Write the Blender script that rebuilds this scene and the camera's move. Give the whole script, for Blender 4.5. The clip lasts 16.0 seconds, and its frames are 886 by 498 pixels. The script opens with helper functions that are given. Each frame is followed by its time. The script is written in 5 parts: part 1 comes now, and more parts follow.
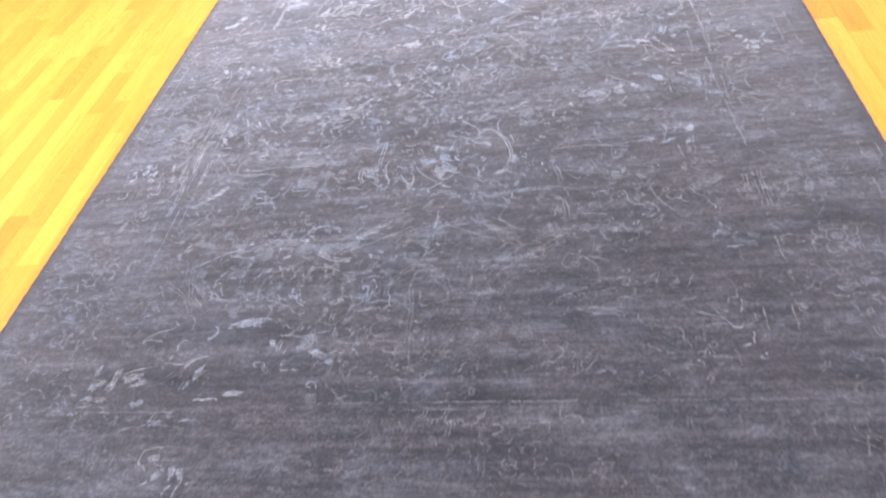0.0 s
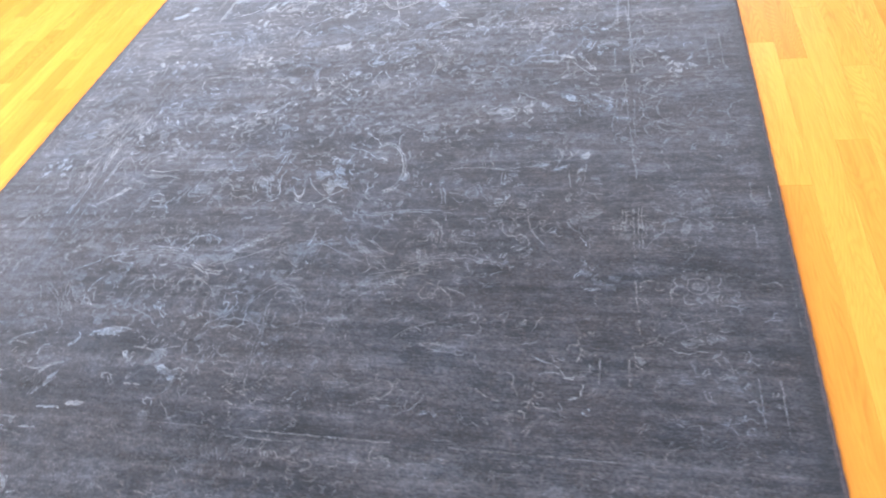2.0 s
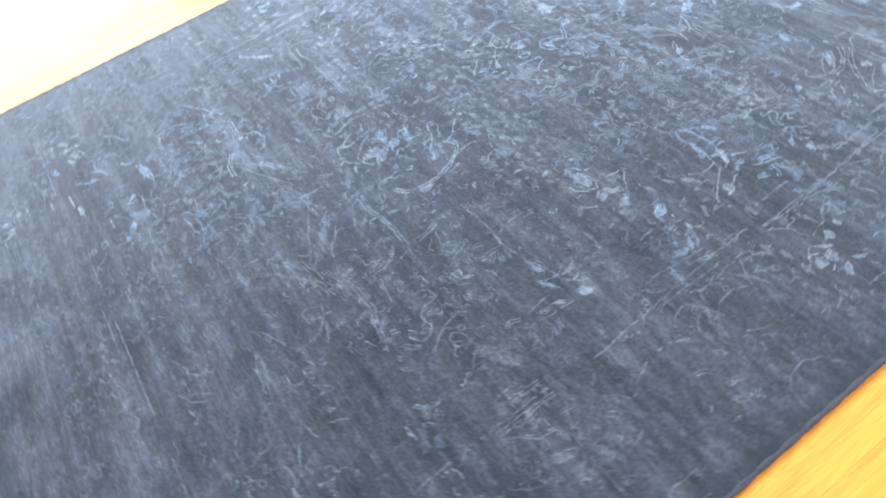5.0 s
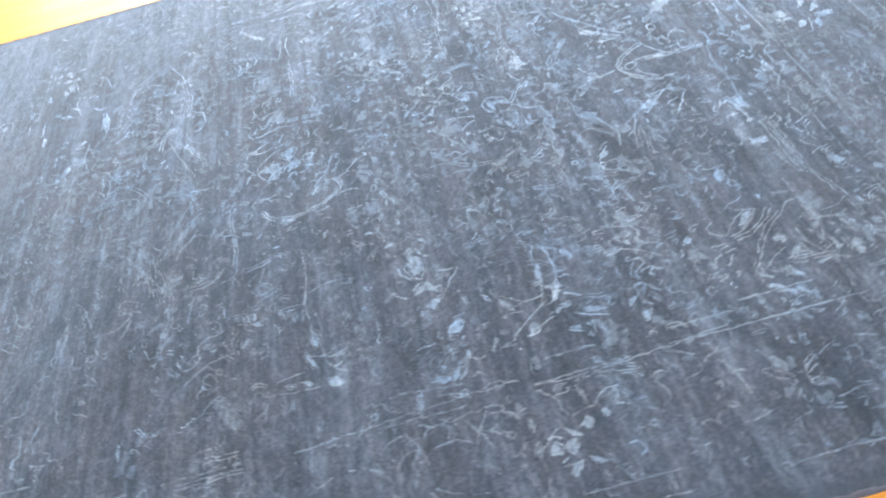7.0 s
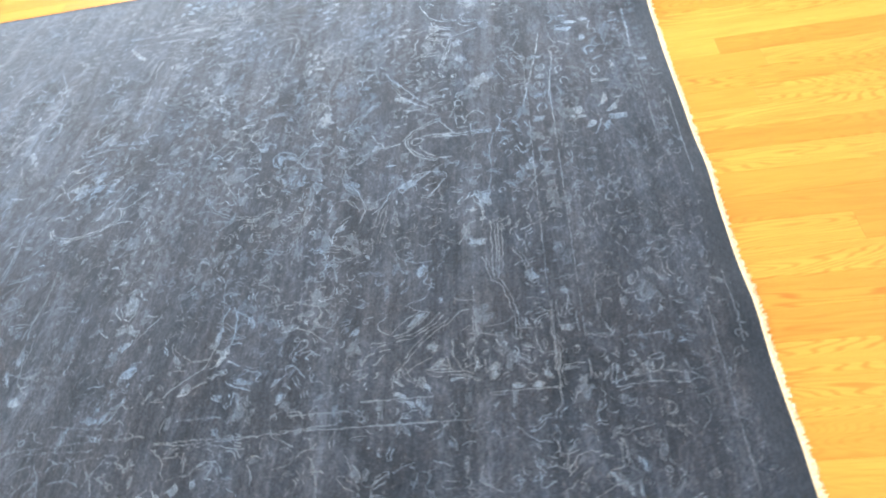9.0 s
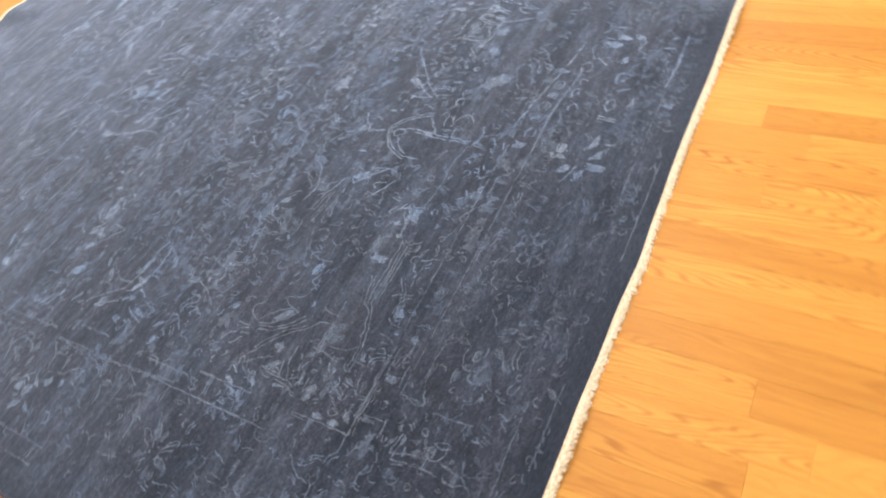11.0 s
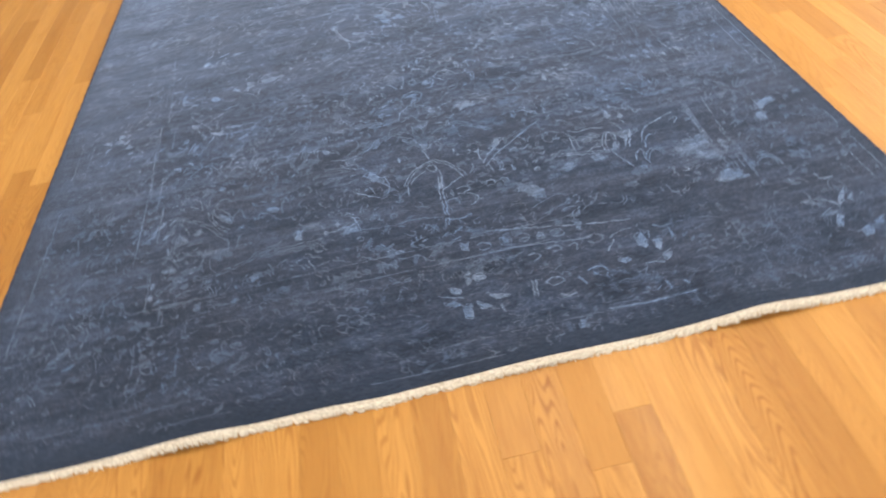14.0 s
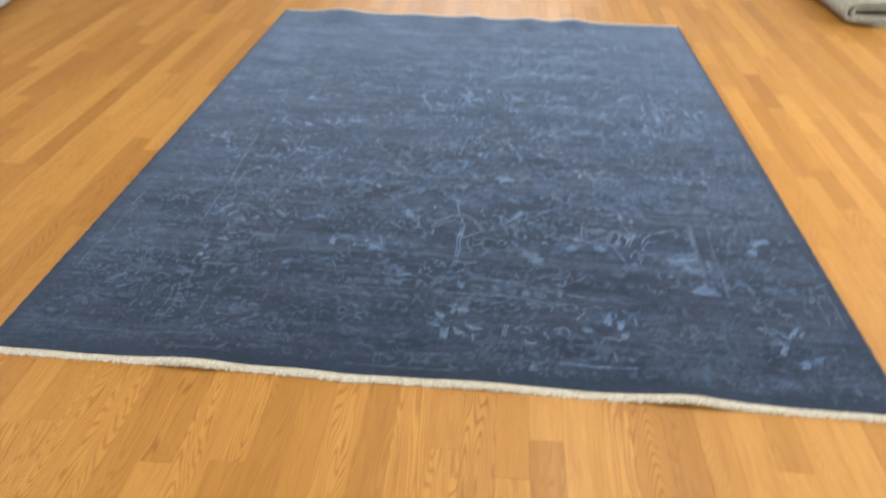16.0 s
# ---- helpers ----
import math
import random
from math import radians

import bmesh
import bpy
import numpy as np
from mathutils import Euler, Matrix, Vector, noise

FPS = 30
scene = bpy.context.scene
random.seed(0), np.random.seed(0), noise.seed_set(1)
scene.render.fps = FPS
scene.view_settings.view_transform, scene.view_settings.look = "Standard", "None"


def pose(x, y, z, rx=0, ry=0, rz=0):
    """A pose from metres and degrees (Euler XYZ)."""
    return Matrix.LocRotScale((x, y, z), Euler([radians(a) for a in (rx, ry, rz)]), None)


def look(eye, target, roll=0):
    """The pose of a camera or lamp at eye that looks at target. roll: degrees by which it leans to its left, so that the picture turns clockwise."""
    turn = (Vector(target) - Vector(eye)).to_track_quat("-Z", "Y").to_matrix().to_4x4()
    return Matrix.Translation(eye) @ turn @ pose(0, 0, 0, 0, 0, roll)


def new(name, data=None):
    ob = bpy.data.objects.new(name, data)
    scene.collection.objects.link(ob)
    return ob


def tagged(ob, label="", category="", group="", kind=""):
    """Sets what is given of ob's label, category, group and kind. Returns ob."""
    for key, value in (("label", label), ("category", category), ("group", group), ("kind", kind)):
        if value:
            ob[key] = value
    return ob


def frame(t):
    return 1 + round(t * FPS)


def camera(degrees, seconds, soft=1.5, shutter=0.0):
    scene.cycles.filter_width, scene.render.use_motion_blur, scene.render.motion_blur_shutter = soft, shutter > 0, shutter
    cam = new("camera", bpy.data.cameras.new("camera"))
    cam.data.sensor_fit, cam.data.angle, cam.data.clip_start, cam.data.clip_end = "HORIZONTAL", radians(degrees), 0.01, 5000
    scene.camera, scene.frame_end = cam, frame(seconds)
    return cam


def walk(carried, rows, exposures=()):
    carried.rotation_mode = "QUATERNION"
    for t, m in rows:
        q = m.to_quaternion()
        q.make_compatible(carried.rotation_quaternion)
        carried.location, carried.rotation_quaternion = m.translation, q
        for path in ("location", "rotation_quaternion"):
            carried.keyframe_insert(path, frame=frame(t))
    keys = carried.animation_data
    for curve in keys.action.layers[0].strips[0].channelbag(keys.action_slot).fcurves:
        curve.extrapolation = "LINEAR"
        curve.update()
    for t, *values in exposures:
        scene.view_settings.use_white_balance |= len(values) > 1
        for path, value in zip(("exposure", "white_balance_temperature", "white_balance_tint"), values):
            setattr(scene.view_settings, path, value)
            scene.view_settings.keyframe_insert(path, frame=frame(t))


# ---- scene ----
cam = camera(67.0, 16.0, soft=2.1, shutter=0.65)
PATH = [
    (0, (0.348, 0.262, 1.304), (-0.006, 1.62, -0.121), -13.5),
    (0.5, (0.381, 0.38, 1.304), (-0.003, 1.749, -0.102), -13.4),
    (1, (0.443, 0.448, 1.293), (0.088, 1.807, -0.13), -11.6),
    (1.5, (0.589, 0.447, 1.281), (0.212, 1.777, -0.163), -12.2),
    (2, (0.793, 0.434, 1.285), (0.321, 1.729, -0.164), -13.8),
    (2.5, (0.907, 0.529, 1.27), (0.325, 1.768, -0.188), -15.6),
    (3, (1.037, 0.683, 1.277), (0.329, 1.821, -0.207), -16.4),
    (3.2, (1.106, 0.735, 1.274), (0.3, 1.823, -0.199), -16.7),
    (5.3, (1.465, 1.49, 1.244), (0.231, 1.88, -0.28), -14.6),
    (5.5, (1.508, 1.567, 1.252), (0.252, 1.887, -0.271), -13.6),
    (6, (1.512, 1.753, 1.249), (0.23, 1.883, -0.281), -17.7),
    (6.5, (1.472, 1.995, 1.27), (0.215, 2.058, -0.285), -15.4),
    (7, (1.501, 2.241, 1.256), (0.211, 2.23, -0.272), -15.7),
    (7.5, (1.54, 2.483, 1.265), (0.248, 2.345, -0.256), -17.3),
    (8, (1.475, 2.753, 1.245), (0.216, 2.656, -0.306), -16.5),
    (8.5, (1.439, 2.976, 1.259), (0.172, 2.881, -0.286), -16.1),
    (9, (1.473, 3.215, 1.267), (0.182, 2.927, -0.233), -15.6),
    (9.5, (1.426, 3.408, 1.239), (0.173, 2.991, -0.263), -19.4),
    (9.7, (1.38, 3.491, 1.236), (0.161, 3.056, -0.289), -18.8),
    (11.8, (0.812, 4.126, 1.262), (0.14, 2.976, -0.229), -21.3),
    (12, (0.744, 4.184, 1.26), (0.127, 2.98, -0.213), -20.3),
    (12.5, (0.589, 4.353, 1.274), (0.149, 3.01, -0.141), -17.7),
    (13, (0.412, 4.421, 1.263), (0.082, 3.041, -0.146), -17.5),
    (13.5, (0.228, 4.425, 1.273), (-0.069, 3.069, -0.168), -10.9),
    (14, (0.046, 4.489, 1.261), (-0.007, 3.073, -0.15), -11.0),
    (14.5, (-0.063, 4.544, 1.258), (-0.013, 3.109, -0.135), -6.4),
    (15, (-0.019, 4.644, 1.262), (0.045, 3.197, -0.118), -3.6),
    (15.5, (-0.035, 4.751, 1.299), (0.053, 3.266, -0.038), -1.8),
    (16, (-0.123, 4.841, 1.328), (0.0, 3.238, 0.139), 1.1),
]
# seconds, stops, kelvin, tint
EXPOSURES = [
    (0.0, 1.76, 7500, 24), (1.0, 1.62, 7250, 21), (2.0, 1.66, 7000, 16), (3.2, 1.70, 6600, 9), (5.3, 1.82, 6120, 3), (6.5, 1.93, 6200, 3), (7.5, 2.06, 6350, 5), (8.5, 1.99, 6700, 6),
    (9.0, 1.60, 6650, 4), (9.7, 1.44, 6650, 4), (11.8, 0.88, 6600, 16), (13.0, 0.84, 6350, 13), (13.7, 0.70, 6080, 12), (14.5, 0.78, 5800, 9), (15.5, 0.52, 5620, 7),
    (16.0, 0.46, 5600, 5),
]
walk(cam, [(t, look(eye, target, roll)) for t, eye, target, roll in PATH], EXPOSURES)

# ---- world and added daylight ----
world = bpy.data.worlds.new("sky")
scene.world = world
world.use_nodes = True
wn, wl = world.node_tree.nodes, world.node_tree.links
sky = wn.new("ShaderNodeTexSky")
sky.sky_type, sky.sun_disc = "NISHITA", False
sky.sun_elevation, sky.sun_rotation = radians(40), radians(200)
wn["Background"].inputs["Strength"].default_value = 0.12
wl.new(sky.outputs["Color"], wn["Background"].inputs["Color"])

# room inside faces
ROOM_X0, ROOM_X1, ROOM_Y0, ROOM_Y1, ROOM_H = -5.2, 4.6, -2.2, 7.0, 2.7
# unseen windows, added for light: wall, centre along the wall, width, sill, head
ADDED_WINDOWS = [("west", 1.0, 3.8, 0.5, 2.45), ("east", 2.9, 2.2, 0.7, 2.3), ("north", -1.6, 1.9, 0.75, 2.35), ("north", 1.6, 1.9, 0.75, 2.35), ("south", 0.2, 2.4, 0.75, 2.35)]
ADDED_WINDOW_POWER = {"west": 140, "east": 62, "north": 36, "south": 55}
# unseen opening added to light the rug from above: x0, x1, y0, y1
ADDED_SKYLIGHT, ADDED_SKYLIGHT_POWER = (-1.6, -0.2, 1.7, 3.3), 62


# area lamp in an added window, its power set to balance the room
def added_window_lamp(side, mid, width, sill, head):
    lamp = bpy.data.lights.new("added_window_light", "AREA")
    lamp.shape, lamp.size, lamp.size_y = "RECTANGLE", width - 0.1, head - sill - 0.1
    lamp.energy, lamp.color = ADDED_WINDOW_POWER[side], (1.0, 0.97, 0.93)
    z = (sill + head) / 2
    eye, way = {"west": ((ROOM_X0 - 0.05, mid, z), (1, 0, 0)), "east": ((ROOM_X1 + 0.05, mid, z), (-1, 0, 0)),
                "south": ((mid, ROOM_Y0 - 0.05, z), (0, 1, 0)), "north": ((mid, ROOM_Y1 + 0.05, z), (0, -1, 0))}[side]
    new("added_window_light", lamp).matrix_world = look(eye, Vector(eye) + Vector(way))


for row in ADDED_WINDOWS:
    added_window_lamp(*row)
# lamp of the added skylight: brightest on the rug, weaker towards the corners
added_roof_light = bpy.data.lights.new("added_skylight_lamp", "AREA")
added_roof_light.shape, added_roof_light.size, added_roof_light.size_y = "RECTANGLE", ADDED_SKYLIGHT[1] - ADDED_SKYLIGHT[0] - 0.1, ADDED_SKYLIGHT[3] - ADDED_SKYLIGHT[2] - 0.1
added_roof_light.energy, added_roof_light.color = ADDED_SKYLIGHT_POWER, (1.0, 0.97, 0.93)
new("added_skylight_lamp", added_roof_light).matrix_world = pose((ADDED_SKYLIGHT[0] + ADDED_SKYLIGHT[1]) / 2, (ADDED_SKYLIGHT[2] + ADDED_SKYLIGHT[3]) / 2, ROOM_H + 0.12)

# ---- materials ----


class Nodes:
    """A short hand for node materials."""

    def __init__(self, name):
        self.mat = bpy.data.materials.new(name)
        self.mat.use_nodes = True
        self.tree = self.mat.node_tree
        self.bsdf = self.tree.nodes["Principled BSDF"]

    def add(self, kind):
        return self.tree.nodes.new(kind)

    def put(self, socket, value):
        if isinstance(value, bpy.types.NodeSocket):
            self.tree.links.new(value, socket)
        else:
            socket.default_value = value

    def maths(self, op, a, b=0.0, clamp=False, c=None):
        node = self.add("ShaderNodeMath")
        node.operation, node.use_clamp = op, clamp
        self.put(node.inputs[0], a)
        self.put(node.inputs[1], b)
        if c is not None:
            self.put(node.inputs[2], c)
        return node.outputs[0]

    def place(self):
        return self.add("ShaderNodeNewGeometry").outputs["Position"]

    def scaled(self, vector, x, y, z=1.0, shift=(0, 0, 0)):
        node = self.add("ShaderNodeMapping")
        self.put(node.inputs["Vector"], vector)
        node.inputs["Scale"].default_value = (x, y, z)
        if isinstance(shift, bpy.types.NodeSocket):
            self.put(node.inputs["Location"], shift)
        else:
            node.inputs["Location"].default_value = shift
        return node.outputs[0]

    def noise(self, vector, scale=1.0, detail=3.0, rough=0.55, distortion=0.0):
        node = self.add("ShaderNodeTexNoise")
        self.put(node.inputs["Vector"], vector)
        for key, value in (("Scale", scale), ("Detail", detail), ("Roughness", rough), ("Distortion", distortion)):
            node.inputs[key].default_value = value
        return node.outputs["Fac"]

    def ramp(self, fac, *stops):
        node = self.add("ShaderNodeValToRGB")
        self.put(node.inputs["Fac"], fac)
        ramp = node.color_ramp
        while len(ramp.elements) < len(stops):
            ramp.elements.new(0.5)
        for element, (at, colour) in zip(ramp.elements, stops):
            element.position = at
            element.color = (*colour, 1) if len(colour) == 3 else (colour[0],) * 3 + (1,)
        return node.outputs["Color"]

    def mix(self, fac, a, b, blend="MIX"):
        node = self.add("ShaderNodeMix")
        node.data_type, node.blend_type = "RGBA", blend
        self.put(node.inputs["Factor"], fac)
        for socket, value in ((node.inputs[6], a), (node.inputs[7], b)):
            self.put(socket, (*value, 1) if isinstance(value, tuple) else value)
        return node.outputs[2]

    def bump(self, height, strength, distance):
        node = self.add("ShaderNodeBump")
        self.put(node.inputs["Height"], height)
        node.inputs["Strength"].default_value, node.inputs["Distance"].default_value = strength, distance
        self.put(self.bsdf.inputs["Normal"], node.outputs[0])

    def set(self, **values):
        for key, value in values.items():
            self.put(self.bsdf.inputs[key.replace("_", " ")], (*value, 1) if isinstance(value, tuple) else value)
        return self.mat


# the rug: outer edges, middle line, and its parts
RUG_X0, RUG_X1, RUG_Y0, RUG_Y1 = -1.207, 1.214, 0.648, 3.642
MID_X, MID_Y = -0.018, 2.147
HALF_X, HALF_Y = 1.21, 1.497


def pile_colour(n):
    """Worn charcoal and blue pile, streaked along the rows of knots."""
    p = n.place()
    broad = n.noise(n.scaled(p, 0.5, 8.0), 1.0, 3, 0.6)
    streak = n.noise(n.scaled(p, 1.5, 46.0), 1.0, 5, 0.7)
    hair = n.noise(n.scaled(p, 55.0, 190.0), 1.0, 3, 0.65)
    knots = n.noise(p, 165.0, 3, 0.7)
    cloud = n.noise(n.scaled(p, 2.2, 4.5), 1.0, 5, 0.65)
    tone = n.maths("ADD", n.maths("MULTIPLY", broad, 0.16), n.maths("ADD", n.maths("MULTIPLY", streak, 0.24), n.maths("MULTIPLY", cloud, 0.10)))
    grain = n.maths("ADD", n.maths("MULTIPLY", hair, 0.16), n.maths("MULTIPLY", knots, 0.28))
    mottle = n.noise(n.scaled(p, 26.0, 62.0, 1.0, (2.0, 5.0, 1.0)), 1.0, 3, 0.6)
    tone = n.maths("ADD", n.maths("ADD", tone, grain), n.maths("MULTIPLY_ADD", mottle, 0.16, c=-0.075))
    axes = n.add("ShaderNodeSeparateXYZ")
    n.put(axes.inputs[0], p)
    grey = n.ramp(tone, (0.33, (0.006, 0.007, 0.010)), (0.47, (0.022, 0.025, 0.034)), (0.61, (0.056, 0.063, 0.082)))
    blue = n.ramp(tone, (0.33, (0.005, 0.008, 0.013)), (0.47, (0.019, 0.026, 0.042)), (0.61, (0.048, 0.063, 0.095)))
    colour = n.mix(n.ramp(cloud, (0.38, (0.35,)), (0.62, (0.70,))), grey, blue)
    # rubbed patches where the lighter ground shows, and stray light yarn tips
    rubbed = n.noise(n.scaled(p, 9.0, 14.0, 1.0, (1.3, 0.4, 2.0)), 1.0, 6, 0.72)
    colour = n.mix(n.maths("MULTIPLY", n.ramp(rubbed, (0.48, (0.0,)), (0.64, (1.0,))), 0.40), colour, n.mix(1.0, colour, (1.8, 1.9, 2.0), "MULTIPLY"))
    # patches worn to a darker, greener foundation
    bare = n.noise(n.scaled(p, 4.5, 10.0, 1.0, (7.0, 2.4, 5.0)), 1.0, 5, 0.68)
    colour = n.mix(n.maths("MULTIPLY", n.ramp(bare, (0.46, (0.0,)), (0.62, (1.0,))), 0.75), colour, n.mix(1.0, colour, (0.53, 0.58, 0.60), "MULTIPLY"))
    tips = n.noise(n.scaled(p, 75.0, 150.0, 1.0, (0.4, 3.0, 1.0)), 1.0, 3, 0.7, 0.8)
    colour = n.mix(n.maths("MULTIPLY", n.ramp(tips, (0.60, (0.0,)), (0.70, (1.0,))), 0.26), colour, (0.115, 0.125, 0.155))
    colour = n.mix(n.maths("MULTIPLY", n.ramp(tips, (0.28, (1.0,)), (0.40, (0.0,))), 0.35), colour, (0.008, 0.009, 0.014))
    # plain navy band round the outside
    off_y = n.maths("ABSOLUTE", n.maths("SUBTRACT", axes.outputs[1], MID_Y))
    off_x = n.maths("ABSOLUTE", n.maths("SUBTRACT", axes.outputs[0], 0.003))
    edge = n.maths("MAXIMUM", n.maths("SUBTRACT", off_y, HALF_Y - 0.06), n.maths("SUBTRACT", off_x, HALF_X - 0.03))
    edge = n.maths("MULTIPLY", n.maths("ADD", edge, 0.004), 60.0, clamp=True)
    navy = n.mix(n.ramp(hair, (0.35, (0.0,)), (0.7, (1.0,))), (0.010, 0.014, 0.022), (0.022, 0.029, 0.042))
    return n.mix(n.maths("MULTIPLY", edge, 0.6), colour, navy), grain


def finish_pile(n, colour, height):
    n.bump(height, 0.4, 0.006)
    # the silky yarn shines in its own colour
    shine = n.mix(0.5, n.mix(1.0, colour, (13.0, 13.3, 13.5), "MULTIPLY"), (0.40, 0.47, 0.57))
    return n.set(Base_Color=colour, Roughness=0.85, Sheen_Weight=1.0, Sheen_Roughness=0.405, Sheen_Tint=shine, Specular_IOR_Level=0.05)


def pile_material():
    n = Nodes("rug_pile")
    colour, tone = pile_colour(n)
    return finish_pile(n, colour, tone)


def motif_material(name, light, keep):
    """Carved motif: the pile's own colour where it is worn off. keep: how much of it is left."""
    n = Nodes(name)
    colour, tone = pile_colour(n)
    p = n.place()
    wear = n.noise(n.scaled(p, 2.0, 5.5, 1.0, (3.1, 7.7, 0)), 1.0, 4, 0.6)
    fleck = n.noise(n.scaled(p, 210.0, 300.0), 1.0, 3, 0.7)
    hue = n.noise(p, 5.0, 3, 0.5)
    axes = n.add("ShaderNodeSeparateXYZ")
    n.put(axes.inputs[0], p)
    # more is left of the design towards one end
    fade = n.maths("MULTIPLY", n.maths("SUBTRACT", axes.outputs[1], 2.5), 0.020)
    if keep < 0.04:
        # the plain parts wore off most along the two ends
        outer = n.maths("SUBTRACT", n.maths("ABSOLUTE", n.maths("SUBTRACT", axes.outputs[1], MID_Y)), 1.13)
        fade = n.maths("SUBTRACT", fade, n.maths("MULTIPLY", n.maths("MULTIPLY", outer, 12.0, clamp=True), 0.045))
    rows = n.noise(n.scaled(p, 34.0, 80.0, 1.0, (5.0, 1.0, 3.0)), 1.0, 3, 0.65)
    total = n.maths("ADD", n.maths("MULTIPLY", wear, 0.30), n.maths("ADD", n.maths("MULTIPLY", fleck, 0.36), n.maths("MULTIPLY", rows, 0.34)))
    left = n.ramp(n.maths("ADD", total, fade), (0.45 - keep, (0.04,)), (0.68 - keep, (0.95,)))
    paint = n.mix(n.ramp(hue, (0.4, (0.0,)), (0.62, (1.0,))), light, tuple(c * f for c, f in zip(light, (0.80, 0.93, 1.08))))
    paint = n.mix(0.6, paint, n.mix(1.0, paint, n.ramp(fleck, (0.3, (0.35,)), (0.65, (1.3,))), "MULTIPLY"))
    return finish_pile(n, n.mix(left, colour, paint), tone)


def oak_material(name, joined, shade=None, figured=None):
    """Oiled oak boards; the grain runs along y. shade: 0 dark to 1 light; figured: how strong the grain's figure is."""
    n = Nodes(name)
    p = n.place()
    if joined:
        pick = n.add("ShaderNodeNewGeometry").outputs["Random Per Island"]
    else:
        pick = n.add("ShaderNodeObjectInfo").outputs["Random"]
    shift = n.add("ShaderNodeCombineXYZ")
    n.put(shift.inputs[0], n.maths("MULTIPLY", pick, 7.3))
    n.put(shift.inputs[1], n.maths("MULTIPLY", pick, 31.0))
    n.put(shift.inputs[2], n.maths("MULTIPLY", pick, 57.0))
    here = n.add("ShaderNodeVectorMath")
    here.operation = "ADD"
    n.put(here.inputs[0], p)
    n.put(here.inputs[1], shift.outputs[0])
    here = here.outputs[0]
    rings = n.noise(n.scaled(here, 8.0, 0.75), 1.0, 2, 0.45, 0.25)
    pores_low = n.noise(n.scaled(here, 60.0, 5.0), 1.0, 2, 0.5)
    lines = n.maths("SINE", n.maths("MULTIPLY", n.maths("ADD", rings, n.maths("MULTIPLY", pores_low, 0.020)), 380.0))
    lines = n.maths("MULTIPLY_ADD", lines, 0.5, c=0.5)
    pores = n.noise(n.scaled(here, 420.0, 9.0), 1.0, 3, 0.6)
    slow = n.noise(n.scaled(here, 5.0, 0.8, 1.0, (4, 2, 9)), 1.0, 3, 0.5)
    flame = n.noise(n.scaled(here, 38.0, 2.2, 1.0, (1, 6, 3)), 1.0, 4, 0.65)
    tint = n.maths("MULTIPLY_ADD", pick, 0.72, c=0.16) if shade is None else n.maths("MULTIPLY_ADD", pick, 0.12, c=shade - 0.06)
    base = n.ramp(tint, (0.0, (0.285, 0.123, 0.021)), (0.18, (0.345, 0.157, 0.028)), (0.5, (0.410, 0.196, 0.037)),
                  (0.78, (0.456, 0.226, 0.046)), (1.0, (0.502, 0.261, 0.058)))
    other = n.maths("FRACT", n.maths("MULTIPLY", pick, 17.3))
    amount = n.maths("MULTIPLY_ADD", n.maths("POWER", other, 1.6), 0.40, c=0.10) if figured is None else figured
    figure = n.maths("MULTIPLY", n.ramp(lines, (0.0, (1.0,)), (0.50, (0.0,))), amount)
    colour = n.mix(figure, base, n.mix(1.0, base, (0.50, 0.37, 0.24), "MULTIPLY"))
    colour = n.mix(n.maths("MULTIPLY", n.ramp(pores, (0.36, (1.0,)), (0.5, (0.0,))), 0.32), colour, n.mix(1.0, base, (0.58, 0.44, 0.32), "MULTIPLY"))
    colour = n.mix(n.maths("MULTIPLY", n.ramp(slow, (0.35, (0.0,)), (0.7, (1.0,))), 0.22), colour, (0.38, 0.172, 0.027))
    # darker and redder streaks along the grain
    colour = n.mix(n.maths("MULTIPLY", n.ramp(flame, (0.50, (0.0,)), (0.68, (1.0,))), 0.34), colour, n.mix(1.0, colour, (0.70, 0.56, 0.42), "MULTIPLY"))
    colour = n.mix(n.maths("MULTIPLY", n.ramp(flame, (0.32, (1.0,)), (0.46, (0.0,))), 0.30), colour, n.mix(1.0, colour, (1.18, 1.20, 1.25), "MULTIPLY"))
    n.bump(n.maths("ADD", n.maths("MULTIPLY", pores, 0.5), n.maths("MULTIPLY", lines, 0.25)), 0.12, 0.001)
    n.set(Base_Color=colour, Roughness=n.ramp(slow, (0.3, (0.44,)), (0.7, (0.56,))), Specular_IOR_Level=0.2)
    return n.mat


def plain_material(name, a, b, scale, rough, bump=0.0):
    n = Nodes(name)
    p = n.place()
    fac = n.noise(p, scale, 4, 0.6)
    n.set(Base_Color=n.mix(n.ramp(fac, (0.35, (0.0,)), (0.65, (1.0,))), a, b), Roughness=rough)
    if bump:
        n.bump(n.noise(p, scale * 6, 3, 0.6), bump, 0.003)
    return n.mat


PILE = pile_material()
LINE = motif_material("motif_outline", (0.118, 0.143, 0.185), 0.033)
LINE_FRESH = motif_material("motif_outline_fresh", (0.168, 0.208, 0.274), 0.062)
FILL = motif_material("motif_fill", (0.085, 0.108, 0.146), 0.01)
FILL_FRESH = motif_material("motif_fill_fresh", (0.144, 0.185, 0.250), 0.041)
PATTERN_LOOKS = (LINE, LINE_FRESH, FILL, FILL_FRESH)
CORD = plain_material("selvedge_cord", (0.012, 0.014, 0.028), (0.03, 0.034, 0.055), 160, 0.9, 0.4)
COTTON = plain_material("fringe_cotton", (0.46, 0.40, 0.28), (0.80, 0.74, 0.59), 190, 0.95, 0.5)
OAK = oak_material("oak_board", False)
OAK_FAR = oak_material("oak_board_far", True)
